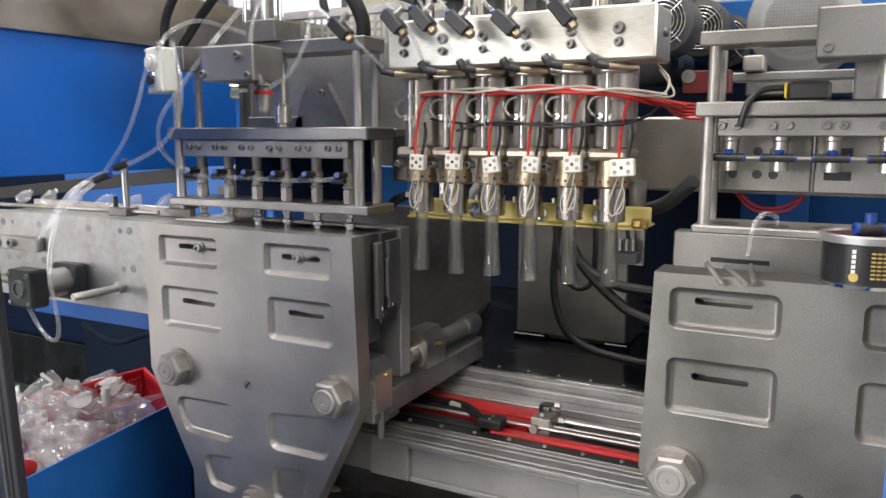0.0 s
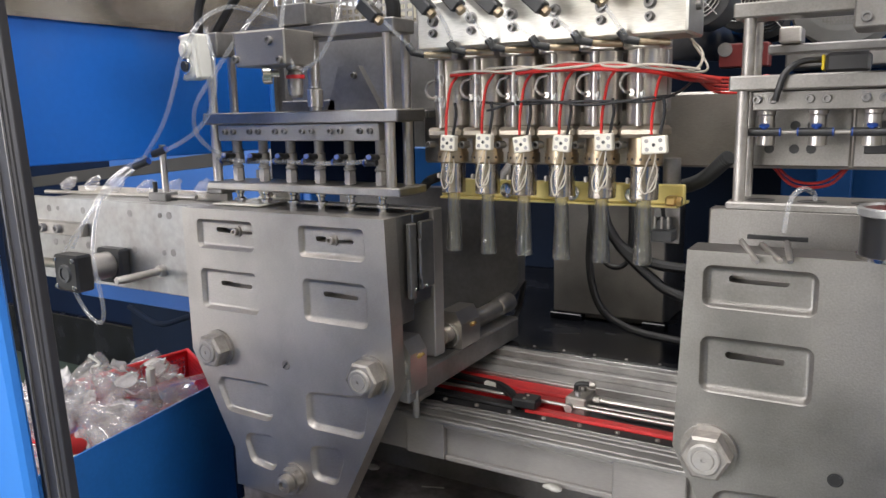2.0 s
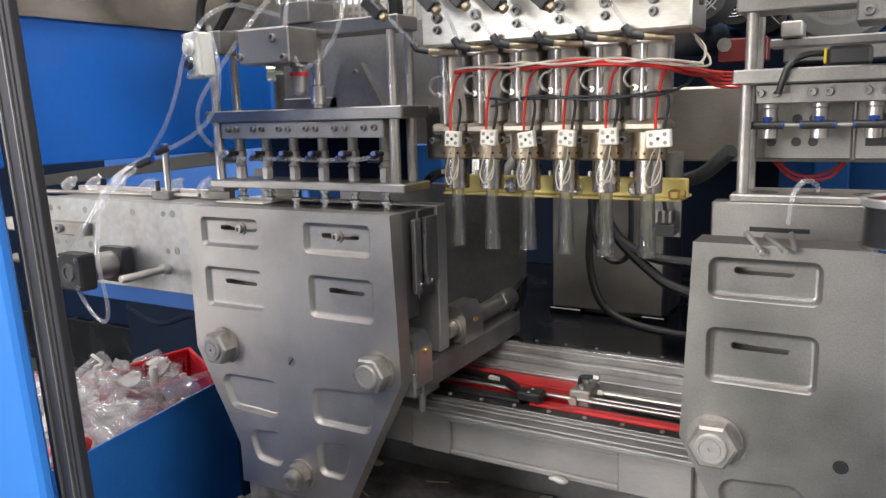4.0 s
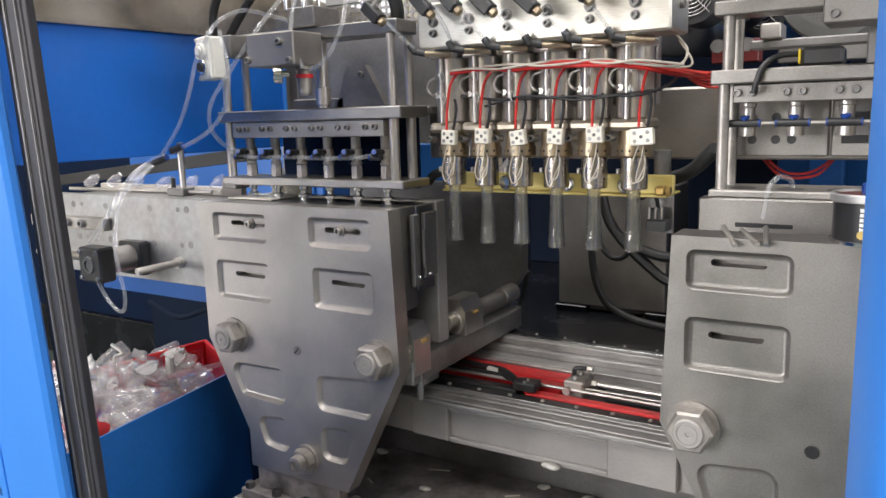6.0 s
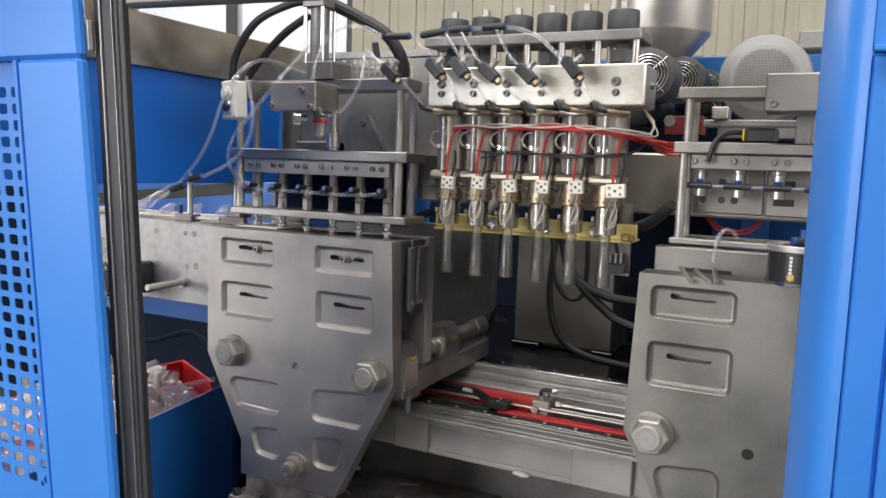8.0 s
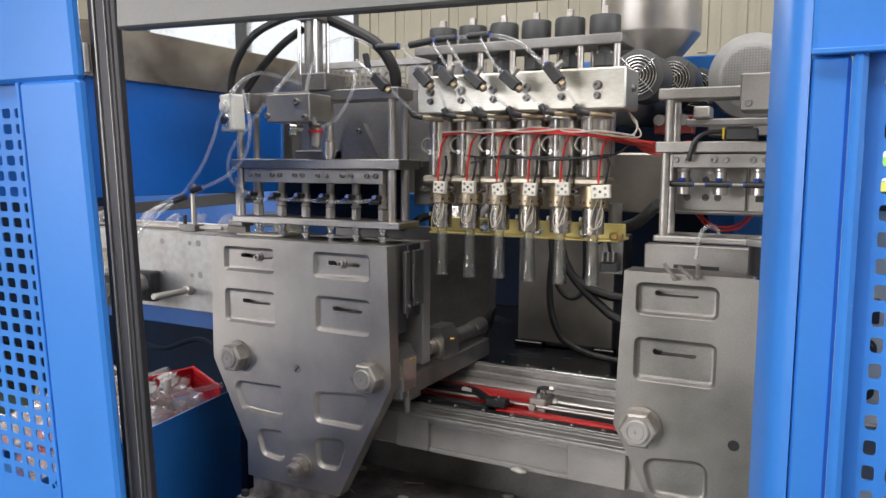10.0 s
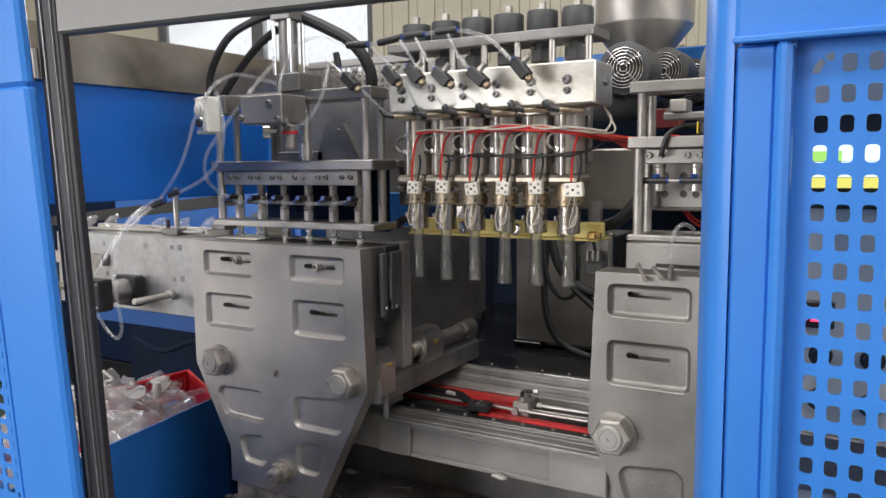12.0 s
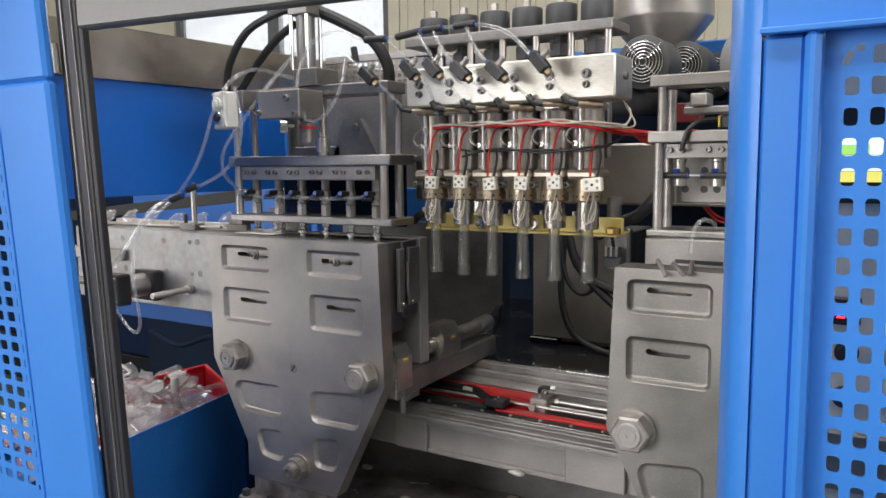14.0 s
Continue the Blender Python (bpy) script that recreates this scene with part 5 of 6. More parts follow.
# ---- conveyor side ----
def conveyor():
    m = thing("take_out_conveyor", (-1.25, 1.06, 1.11), "aluminium take-out conveyor with drilled side plate", "conveyor")
    p = part("side_plate", boxed(-1.475, -1.003, 1.01, 1.024, 1.108, 1.279, 0.0015), worn_alu, m, "worn aluminium side plate with screw holes")
    part("side_plate", boxed(-1.475, -1.003, 1.15, 1.164, 1.108, 1.27, 0.0015), bright_steel, m)
    part("bed", boxed(-1.475, -1.003, 1.0245, 1.1495, 1.255, 1.272, 0.001), dark_steel, m)
    for x, z, r in ((-1.41, 1.256, 0.006), (-1.38, 1.257, 0.004), (-1.298, 1.256, 0.006), (-1.156, 1.257, 0.006), (-1.072, 1.257, 0.0045), (-1.047, 1.258, 0.006),
                    (-1.40, 1.186, 0.006), (-1.37, 1.187, 0.004), (-1.292, 1.186, 0.006), (-1.151, 1.187, 0.006), (-1.068, 1.187, 0.0045), (-1.043, 1.189, 0.006)):
        part("screw_hole", lathe(bmesh.new(), (x, 1.01, z), (0, -1, 0), [(-0.0005, r * 1.2), (0.0006, r * 1.15), (0.0006, r * 0.8), (0.0002, r * 0.75), (0.0002, 0)], 16), dark_steel, p)
    b = part("bracket", boxed(-1.55, -1.285, 0.992, 1.0095, 1.205, 1.232, 0.002), platen_steel, m)
    for x in (-1.405, -1.355):
        part("cap_screw", socket_screw(bmesh.new(), (x, 0.992, 1.219), (0, -1, 0), 0.009, 0.01), dark_steel, b)
    pin = part("guide_pin", lathe(bmesh.new(), (-1.075, 1.01, 1.153), (0, -1, 0), [(0, 0.011), (0.012, 0.011), (0.012, 0.007), (0.10, 0.007), (0.102, 0.006)], 18), bright_steel, m)
    c = part("air_cylinder", cyl(bmesh.new(), (-1.20, 1.01, 1.158), (-1.20, 0.93, 1.158), 0.026, seg=26), bright_steel, m, "round air cylinder")
    part("rear_cap", boxed(-1.236, -1.164, 0.985, 1.0095, 1.122, 1.19, 0.004), black_plastic, c)
    e = part("end_cap", boxed(-1.234, -1.166, 0.895, 0.93, 1.124, 1.192, 0.004), black_plastic, c, "black cast end cap")
    part("cap_recess", lathe(bmesh.new(), (-1.20, 0.895, 1.158), (0, -1, 0), [(-0.001, 0.018), (0.004, 0.016), (0.004, 0.011), (0.001, 0.011), (0.001, 0)], 20), grey_plastic, e)
    for sx in (-1, 1):
        for sz in (-1, 1):
            part("cap_screw", socket_screw(bmesh.new(), (-1.20 + sx * 0.025, 0.895, 1.158 + sz * 0.025), (0, -1, 0), 0.0045, 0.004), chrome, e)
    part("piston_rod", cyl(bmesh.new(), (-1.235, 0.91, 1.17), (-1.42, 0.93, 1.165), 0.009), bright_steel, m)
    # rails on top
    part("guide_rail", cyl(bmesh.new(), (-1.47, 1.045, 1.285), (-1.01, 1.045, 1.289), 0.004), bright_steel, m)
    part("guide_rail", boxed(-1.47, -1.01, 1.12, 1.135, 1.2725, 1.29, 0.001), bright_steel, m)
    k = part("rail_clamp", boxed(-1.125, -1.075, 1.03, 1.06, 1.28, 1.296, 0.002), dark_steel, m)
    part("rail_post", cyl(bmesh.new(), (-1.098, 1.05, 1.296), (-1.098, 1.05, 1.385), 0.006), bright_steel, k)
    part("rail_post", cyl(bmesh.new(), (-1.03, 1.12, 1.29), (-1.03, 1.12, 1.40), 0.006), bright_steel, k)
    part("clamp_knob", cyl(bmesh.new(), (-1.115, 1.04, 1.296), (-1.115, 1.04, 1.316), 0.0045), black_plastic, k)
    part("rail_clamp", boxed(-1.045, -1.003, 1.10, 1.14, 1.29, 1.305, 0.002), dark_steel, m)
    f = boxed(-0.44, 0.44, -0.004, 0.004, -0.014, 0.014, 0.001, m=Matrix.Translation((-1.45, 1.22, 1.315)) @ Matrix.Rotation(radians(-5.5), 4, "Y") @ Matrix.Rotation(radians(-6), 4, "Z"))
    part("upper_guide", f, black, m, "long dark flat guide bar")
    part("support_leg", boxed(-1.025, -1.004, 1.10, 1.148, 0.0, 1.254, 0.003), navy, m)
    # The skirt lies in shade, which the darker cabinet blue stands for.
    part("blue_skirt", boxed(-1.47, -1.0, 1.10, 1.13, 1.045, 1.107, 0.002), cabinet_blue, m, "blue sheet skirt with its shade in a darker blue")
    return m


conveyor()


def bottle(name, at, axis, h, r, mat, label, group):
    bm = lathe(bmesh.new(), at, axis, [(0, r * 0.8), (0.002, r), (h * 0.62, r), (h * 0.72, r * 0.85), (h * 0.78, r * 0.45), (h * 0.8, r * 0.42), (h * 0.82, r * 0.5), (h * 0.85, r * 0.5), (h * 0.87, r * 0.42), (h, r * 0.42), (h, r * 0.36)], 16)
    return single(name, bm, mat, label, "bottle", group)


for i in range(6):
    x = -1.46 + 0.083 * i
    bottle("bottle", (x, 1.08, 1.2895), (0.6 - 0.2 * (i % 3), 0.3, 0.5), 0.036, 0.0115, bottle_clear, "small clear plastic bottle neck lying on the conveyor", "bottles on the conveyor")


# ---- scrap bin ----
def scrap_bin():
    m = thing("scrap_bin", (-1.4, 1.1, 0), "deep blue open bin full of plastic scrap", "bin")
    a, b = Vector((-1.065, 0.62)), Vector((-1.178, 1.35))
    n = Vector((-1, -0.155)).normalized()
    poly = [a, b, b + n * 0.40, a + n * 0.40]
    for i in range(4):
        p, q = poly[i], poly[(i + 1) % 4]
        t = (q - p).normalized()
        w = Vector((-t.y, t.x)) * 0.004
        bm = bmesh.new()
        lo = [bm.verts.new((*(p + s * w), 0.0)) for s in (0, 1)] + [bm.verts.new((*(q + s * w), 0.0)) for s in (1, 0)]
        up = [bm.verts.new((v.co.x, v.co.y, 0.86 if i == 0 else 0.80)) for v in lo]
        for k in range(4):
            bm.faces.new((lo[k - 1], lo[k], up[k], up[k - 1]))
        bm.faces.new(lo)
        bm.faces.new(up)
        part("side", bm, machine_blue, m, "dark blue sheet side")
    part("bottom", boxed(-1.42, -1.2, 0.8, 1.2, 0.01, 0.02, 0), machine_blue, m)
    part("false_bottom", boxed(-1.46, -1.16, 0.64, 1.27, 0.75, 0.76, 0), machine_blue, m)
    return m


scrap_bin()


def basket():
    m = thing("basket", (-1.28, 1.04, 0.762), "red plastic basket with small holes filled with clear bottles", "basket")
    ring = [(-1.115, 0.80), (-1.165, 1.19), (-1.37, 1.30), (-1.44, 0.86)]
    for i in range(4):
        (x0, y0), (x1, y1) = ring[i], ring[(i + 1) % 4]
        L = math.hypot(x1 - x0, y1 - y0)
        bm = perforated(bmesh.new(), 0, L, 0, 0.07, 0.010, 0.010, 0.0045, 0.0045, 0.001, skip=lambda i, j, nx, nz: j in (0, nz - 1) or i in (0, nx - 1))
        sh = part("wall", bm, red_basket, m, "", 0)
        sh.matrix_parent_inverse = Matrix.Identity(4)
        sh.matrix_basis = Matrix.Translation(-Vector(m.location)) @ Matrix.Translation((x0, y0, 0.80 if i in (1, 2) else 0.762)) @ Matrix.Rotation(math.atan2(y1 - y0, x1 - x0), 4, "Z")
        sh.modifiers.new("thick", "SOLIDIFY").thickness = 0.0025
    rim = bmesh.new()
    for i in (1, 2, 3):
        cyl(rim, (*ring[i], 0.872), (*ring[(i + 1) % 4], 0.872 if i < 3 else 0.834), 0.0045, seg=10)
    part("rim", rim, red_basket, m)
    part("bottom", boxed(-1.40, -1.17, 0.86, 1.22, 0.7625, 0.767, 0.001), red_basket, m)
    return m


basket()
rnd = random.Random(11)


def crumple(bm, size, seed):
    """Dent a soft shell with folds."""
    for v in bm.verts:
        c = v.co * (0.9 / size)
        o = Vector((seed, -seed, seed * 0.5))
        v.co += size * 0.17 * noise.noise_vector(c + o) + size * 0.09 * noise.noise_vector(c * 2.7 + o)
    return bm


def spot(lo, hi):
    k, v = rnd.random(), rnd.random()
    y = 0.655 + 0.545 * k
    return -1.115 - 0.09 * k - (0.23 - 0.02 * k) * v, y, lo + (hi - lo) * rnd.random() + 0.062 * min(1.0, v * 1.6) * (1.0 if k < 0.8 else 0.3)


for i in range(84):
    x, y, z = spot(0.785, 0.85)
    h, r = rnd.uniform(0.065, 0.105), rnd.uniform(0.017, 0.027)
    d = Vector((rnd.uniform(-1, 1), rnd.uniform(-1, 1), rnd.uniform(-0.3, 0.9)))
    pink = rnd.random() < 0.22
    bm = lathe(bmesh.new(), (0, 0, -h / 2), (0, 0, 1), [(0, 0), (0, r * 0.8), (0.003, r), (h * 0.2, r), (h * 0.4, r * 0.98), (h * 0.6, r), (h * 0.72, r * 0.85), (h * 0.78, r * 0.5), (h * 0.82, r * 0.55), (h * 0.86, r * 0.45), (h, r * 0.45), (h, r * 0.38)], 20)
    crumple(bm, r, i * 3.1)
    bmesh.ops.transform(bm, matrix=Matrix.Translation((x, y, z)) @ d.to_track_quat("Z", "Y").to_matrix().to_4x4(), verts=bm.verts)
    single("scrap_bottle", bm, bottle_pink if pink else bottle_clear,
           "crumpled pinkish plastic bottle in the scrap pile" if pink else "crumpled clear plastic bottle in the scrap pile", "bottle", "scrap bottles", angle=50)
for i in range(40):
    x, y, z = spot(0.79, 0.86)
    bm = bmesh.new()
    bmesh.ops.create_grid(bm, x_segments=12, y_segments=9, size=rnd.uniform(0.015, 0.025))
    for v in bm.verts:
        q = v.co * 38 + Vector((i * 4.3, 0, 0))
        v.co += 0.012 * noise.noise_vector(q * 1.6) + 0.014 * noise.noise_vector(q * 0.6) + Vector((0, 0, 9 * v.co.x * v.co.x))
    bmesh.ops.rotate(bm, cent=(0, 0, 0), matrix=Matrix.Rotation(i * 1.3, 3, "Z") @ Matrix.Rotation(rnd.uniform(-0.8, 0.8), 3, "X"), verts=bm.verts)
    bmesh.ops.translate(bm, vec=(x, y, z + 0.012), verts=bm.verts)
    ob = single("plastic_flash", bm, flash_clear, "torn translucent plastic flash in the scrap bin", "scrap", "torn flash pieces", angle=60)
    ob.modifiers.new("thick", "SOLIDIFY").thickness = 0.0012
single("scrap_strip", tube(bmesh.new(), [(-1.24, 1.10, 0.82), (-1.235, 1.085, 0.87), (-1.23, 1.08, 0.915)], 0.009), scrap, "upright dull plastic strip standing in the scrap", "scrap")
single("scrap_strip", tube(bmesh.new(), [(-1.30, 1.0, 0.86), (-1.22, 1.06, 0.875), (-1.14, 1.17, 0.89)], 0.006), bottle_pink, "long pinkish plastic strip lying over the bin edge", "scrap")
single("scrap_strip", tube(bmesh.new(), [(-1.33, 1.02, 0.88), (-1.34, 1.02, 0.915), (-1.325, 1.03, 0.925), (-1.345, 1.02, 0.945)], 0.0035), scrap, "thin curled plastic strip on the scrap pile", "scrap")


# ---- control box, valves and hoses ----
def push_button_box():
    m = thing("push_button_box", (-0.91, 0.99, 1.49), "pale grey push button box with two round switches", "switch box")
    mm = Matrix.Translation((-0.914, 0.985, 1.532)) @ Matrix.Rotation(radians(-8), 4, "Z") @ Matrix.Rotation(radians(-4), 4, "Y")
    part("case", boxed(-0.0185, 0.0185, -0.012, 0.014, -0.036, 0.036, 0.003, m=mm), box_grey, m)
    part("case_lid", boxed(-0.0195, 0.0195, -0.019, -0.0125, -0.037, 0.037, 0.003, m=mm), box_grey, m)
    for z, ob in ((0.012, box_grey), (-0.015, black_plastic)):
        q = mm @ Vector((-0.002, -0.019, z))
        a = mm.to_3x3() @ Vector((0, -1, 0))
        s = part("switch_ring", lathe(bmesh.new(), q, a, [(0, 0.0135), (0.005, 0.0135), (0.006, 0.012), (0.006, 0.009), (0.004, 0.009)], 24), chrome if ob is black_plastic else box_grey, m)
        part("switch_knob", lathe(bmesh.new(), q, a, [(0.0, 0.0085), (0.008, 0.0085), (0.009, 0.007), (0.009, 0)], 20), ob, s)
    for x, z in ((-0.016, 0.033), (0.016, 0.033), (-0.016, -0.033), (0.016, -0.033)):
        part("lid_screw", lathe(bmesh.new(), mm @ Vector((x, -0.019, z)), mm.to_3x3() @ Vector((0, -1, 0)), [(0, 0.003), (0.001, 0.0028), (0.001, 0)], 10), bright_steel, m)
    part("bracket", boxed(-0.93, -0.905, 1.02, 1.06, 1.535, 1.575, 0.002), dark_steel, m)
    return m


push_button_box()


def air_valve(at, tilt):
    m = thing("air_valve", at, "small black air valve with blue rings and brass nut", "air valve", "air valves in front of the die head")
    R = Matrix.Translation(at) @ Matrix.Rotation(radians(tilt), 4, "Y")
    b = part("valve_body", boxed(-0.018, 0.018, -0.010, 0.010, -0.009, 0.009, 0.002, m=R), black_plastic, m)
    ax = R.to_3x3() @ Vector((1, 0, 0))
    up = R.to_3x3() @ Vector((0, 0, 1))
    part("brass_nut", hex_nut(bmesh.new(), R @ Vector((0.018, 0, 0)), ax, 0.012, 0.008), heated_brass, m)
    part("blue_ring", cyl(bmesh.new(), R @ Vector((-0.018, 0, 0)), R @ Vector((-0.0225, 0, 0)), 0.0042), blue_plastic, m)
    part("brass_stem", hex_nut(bmesh.new(), R @ Vector((-0.004, 0, 0.009)), up, 0.010, 0.006), bright_steel, m)
    part("stem_knob", cyl(bmesh.new(), R @ Vector((-0.004, 0, 0.015)), R @ Vector((-0.004, 0, 0.024)), 0.005, seg=14), bright_steel, m)
    return m


for x, z, tl in ((-0.574, 1.58, 42), (-0.485, 1.584, 47), (-0.439, 1.585, 47), (-0.384, 1.576, 42), (-0.318, 1.572, 42), (-0.242, 1.58, 50)):
    air_valve((x, 1.0, z), tl)


def elbow_fitting(p, d):
    m = thing("elbow_fitting", p, "black push-in elbow fitting screwed into brass pipe", "fitting", "elbow fittings on the die head")
    p = Vector(p)
    part("body", cyl(bmesh.new(), p - Vector(d) * 0.014, p, 0.0056, seg=14), black_plastic, m)
    part("leg", cyl(bmesh.new(), p + Vector((-0.002, 0, 0.001)), p + Vector((0.016, 0.004, -0.003)), 0.005, seg=14), black_plastic, m)
    part("pipe", cyl(bmesh.new(), p + Vector((0.015, 0.004, -0.003)), p + Vector((0.046, 0.03, -0.004)), 0.0045, seg=14), heated_brass, m)


for x, z in ((-0.523, 1.520), (-0.454, 1.520), (-0.393, 1.520), (-0.328, 1.519), (-0.269, 1.521), (-0.208, 1.519)):
    elbow_fitting((x, 1.035, z), Vector((0.55, 0.1, -0.8)).normalized())


def inline_connector(p, q, r=0.0064):
    m = thing("tube_connector", p, "black push-in tube connector with blue ends", "fitting", "tube connectors")
    p, q = Vector(p), Vector(q)
    part("body", cyl(bmesh.new(), p, q, r, seg=14), black_plastic, m)
    d = (q - p).normalized() * 0.0016
    part("end_ring", cyl(bmesh.new(), p - d, p, r * 0.85, seg=14), blue_plastic, m)
    part("end_ring", cyl(bmesh.new(), q, q + d, r * 0.85, seg=14), blue_plastic, m)


LABELS = {"black_hose": "thick black rubber hose looping over the machine", "clear_tube": "thin clear plastic air tube between fittings",
          "red_cable": "red insulated cable tied along the die head", "white_wire": "bundle of pale heater wires along the die head",
          "black_cable": "black flexible cable hanging behind the moulds"}


def hose(name, r, mat, pts):
    ribbed = mat is corrugated
    bm = tube(bmesh.new(), pts, r, 10, 30 if ribbed else 7, 0.09 if ribbed else 0.0)
    return single(name, bm, mat, LABELS[name], name.replace("_", " ").replace("white wire", "wire"), name.replace("_", " ") + "s of the machine")


hose("black_hose", 0.008, black, [(-0.991, 1.06, 1.578), (-0.98, 1.06, 1.634), (-0.926, 1.06, 1.697), (-0.847, 1.07, 1.729), (-0.806, 1.08, 1.733)])
hose("black_hose", 0.008, black, [(-0.993, 1.1, 1.581), (-0.945, 1.1, 1.63), (-0.879, 1.09, 1.676), (-0.813, 1.08, 1.705)])
hose("black_hose", 0.012, black, [(-0.787, 1.1, 1.737), (-0.72, 1.12, 1.705), (-0.659, 1.13, 1.668), (-0.629, 1.14, 1.617), (-0.634, 1.15, 1.568)])
hose("clear_tube", 0.0036, clear_tube, [(-0.918, 0.98, 1.572), (-0.902, 1.0, 1.599), (-0.896, 1.05, 1.618), (-0.873, 1.1, 1.61), (-0.829, 1.12, 1.595)])
hose("clear_tube", 0.0036, clear_tube, [(-0.892, 0.965, 1.575), (-0.922, 0.955, 1.527), (-0.939, 0.95, 1.477), (-0.973, 0.95, 1.421), (-1.024, 0.95, 1.369)])
hose("clear_tube", 0.0036, clear_tube, [(-0.876, 0.97, 1.575), (-0.851, 0.96, 1.513), (-0.862, 0.96, 1.453), (-0.912, 0.96, 1.407), (-1.002, 0.95, 1.369)])
hose("clear_tube", 0.0036, clear_tube, [(-0.788, 1.05, 1.642), (-0.819, 1.0, 1.574), (-0.868, 0.98, 1.509), (-0.911, 0.97, 1.454), (-0.936, 0.99, 1.409), (-0.946, 1.03, 1.378), (-0.934, 1.05, 1.368)])
hose("clear_tube", 0.0034, clear_tube, [(-0.647, 1.03, 1.616), (-0.645, 1.01, 1.565), (-0.67, 1.0, 1.519), (-0.706, 1.0, 1.502)])
hose("clear_tube", 0.0034, clear_tube, [(-0.619, 1.04, 1.653), (-0.672, 1.04, 1.673), (-0.725, 1.03, 1.656), (-0.744, 1.01, 1.602), (-0.74, 1.0, 1.548), (-0.721, 1.0, 1.507)])
hose("clear_tube", 0.0036, clear_tube, [(-1.024, 0.95, 1.369), (-1.088, 0.94, 1.336), (-1.121, 0.92, 1.279), (-1.121, 0.9, 1.197), (-1.107, 0.9, 1.102), (-1.123, 0.9, 1.073), (-1.158, 0.9, 1.091), (-1.206, 0.91, 1.128)])
hose("clear_tube", 0.0036, clear_tube, [(-1.041, 0.95, 1.363), (-1.106, 0.94, 1.329), (-1.15, 0.92, 1.266), (-1.193, 0.91, 1.204)])
hose("clear_tube", 0.0036, clear_tube, [(-1.037, 0.955, 1.36), (-1.086, 0.945, 1.327), (-1.147, 0.925, 1.272), (-1.244, 0.92, 1.186)])
hose("clear_tube", 0.0034, clear_tube, [(-0.569, 1.02, 1.645), (-0.53, 1.02, 1.646), (-0.482, 1.02, 1.651), (-0.441, 1.02, 1.653), (-0.367, 1.02, 1.652), (-0.338, 1.02, 1.647), (-0.309, 1.02, 1.635), (-0.286, 1.02, 1.616), (-0.262, 1.01, 1.595)])
hose("clear_tube", 0.0028, clear_tube, [(-0.535, 1.01, 1.639), (-0.491, 1.0, 1.605), (-0.472, 1.0, 1.585)])
hose("clear_tube", 0.0028, clear_tube, [(-0.472, 1.0, 1.585), (-0.456, 1.01, 1.556), (-0.455, 1.03, 1.532)])
hose("clear_tube", 0.0028, clear_tube, [(-0.473, 1.01, 1.645), (-0.447, 1.0, 1.614), (-0.43, 1.0, 1.587)])
hose("clear_tube", 0.0028, clear_tube, [(-0.43, 1.0, 1.587), (-0.409, 1.01, 1.553), (-0.396, 1.03, 1.527)])
hose("clear_tube", 0.0028, clear_tube, [(-0.443, 1.01, 1.646), (-0.413, 1.0, 1.607), (-0.386, 1.0, 1.579)])
hose("clear_tube", 0.0028, clear_tube, [(-0.386, 1.0, 1.579), (-0.354, 1.01, 1.55), (-0.331, 1.03, 1.528)])
hose("clear_tube", 0.0028, clear_tube, [(-0.379, 1.01, 1.647), (-0.349, 1.0, 1.602), (-0.32, 1.0, 1.576)])
hose("clear_tube", 0.0028, clear_tube, [(-0.32, 1.0, 1.576), (-0.292, 1.01, 1.549), (-0.27, 1.03, 1.527)])
hose("clear_tube", 0.0028, clear_tube, [(-0.242, 1.0, 1.585), (-0.222, 1.01, 1.551), (-0.208, 1.03, 1.525)])
hose("clear_tube", 0.0028, clear_tube, [(-0.642, 1.02, 1.627), (-0.591, 1.0, 1.596), (-0.566, 1.0, 1.579)])
hose("clear_tube", 0.0028, clear_tube, [(-0.566, 1.0, 1.579), (-0.537, 1.01, 1.548), (-0.521, 1.03, 1.526)])
hose("red_cable", 0.0026, red, [(-0.483, 1.073, 1.487), (-0.415, 1.066, 1.490), (-0.367, 1.068, 1.486), (-0.3, 1.056, 1.493), (-0.238, 1.054, 1.489), (-0.189, 1.056, 1.486), (-0.151, 1.1, 1.477), (-0.124, 1.2, 1.471)])
hose("red_cable", 0.002, red, [(-0.173, 1.08, 1.481), (-0.139, 1.12, 1.472), (-0.133, 1.25, 1.468)])
hose("red_cable", 0.0026, red, [(-0.381, 1.07, 1.486), (-0.292, 1.056, 1.487), (-0.191, 1.056, 1.481), (-0.148, 1.12, 1.47), (-0.138, 1.25, 1.471)])
hose("white_wire", 0.0017, wire, [(-0.483, 1.072, 1.491), (-0.44, 1.062, 1.492), (-0.395, 1.062, 1.489), (-0.351, 1.05, 1.491), (-0.285, 1.06, 1.496), (-0.224, 1.049, 1.487), (-0.176, 1.049, 1.488), (-0.126, 1.08, 1.481)])
hose("white_wire", 0.0017, wire, [(-0.42, 1.066, 1.494), (-0.365, 1.055, 1.494), (-0.320, 1.05, 1.489), (-0.277, 1.05, 1.49), (-0.23, 1.056, 1.493), (-0.187, 1.05, 1.485), (-0.136, 1.08, 1.48), (-0.132, 1.12, 1.502), (-0.157, 1.15, 1.528)])
hose("white_wire", 0.0015, wire, [(-0.189, 1.07, 1.487), (-0.133, 1.085, 1.478), (-0.125, 1.12, 1.486), (-0.151, 1.15, 1.518)])
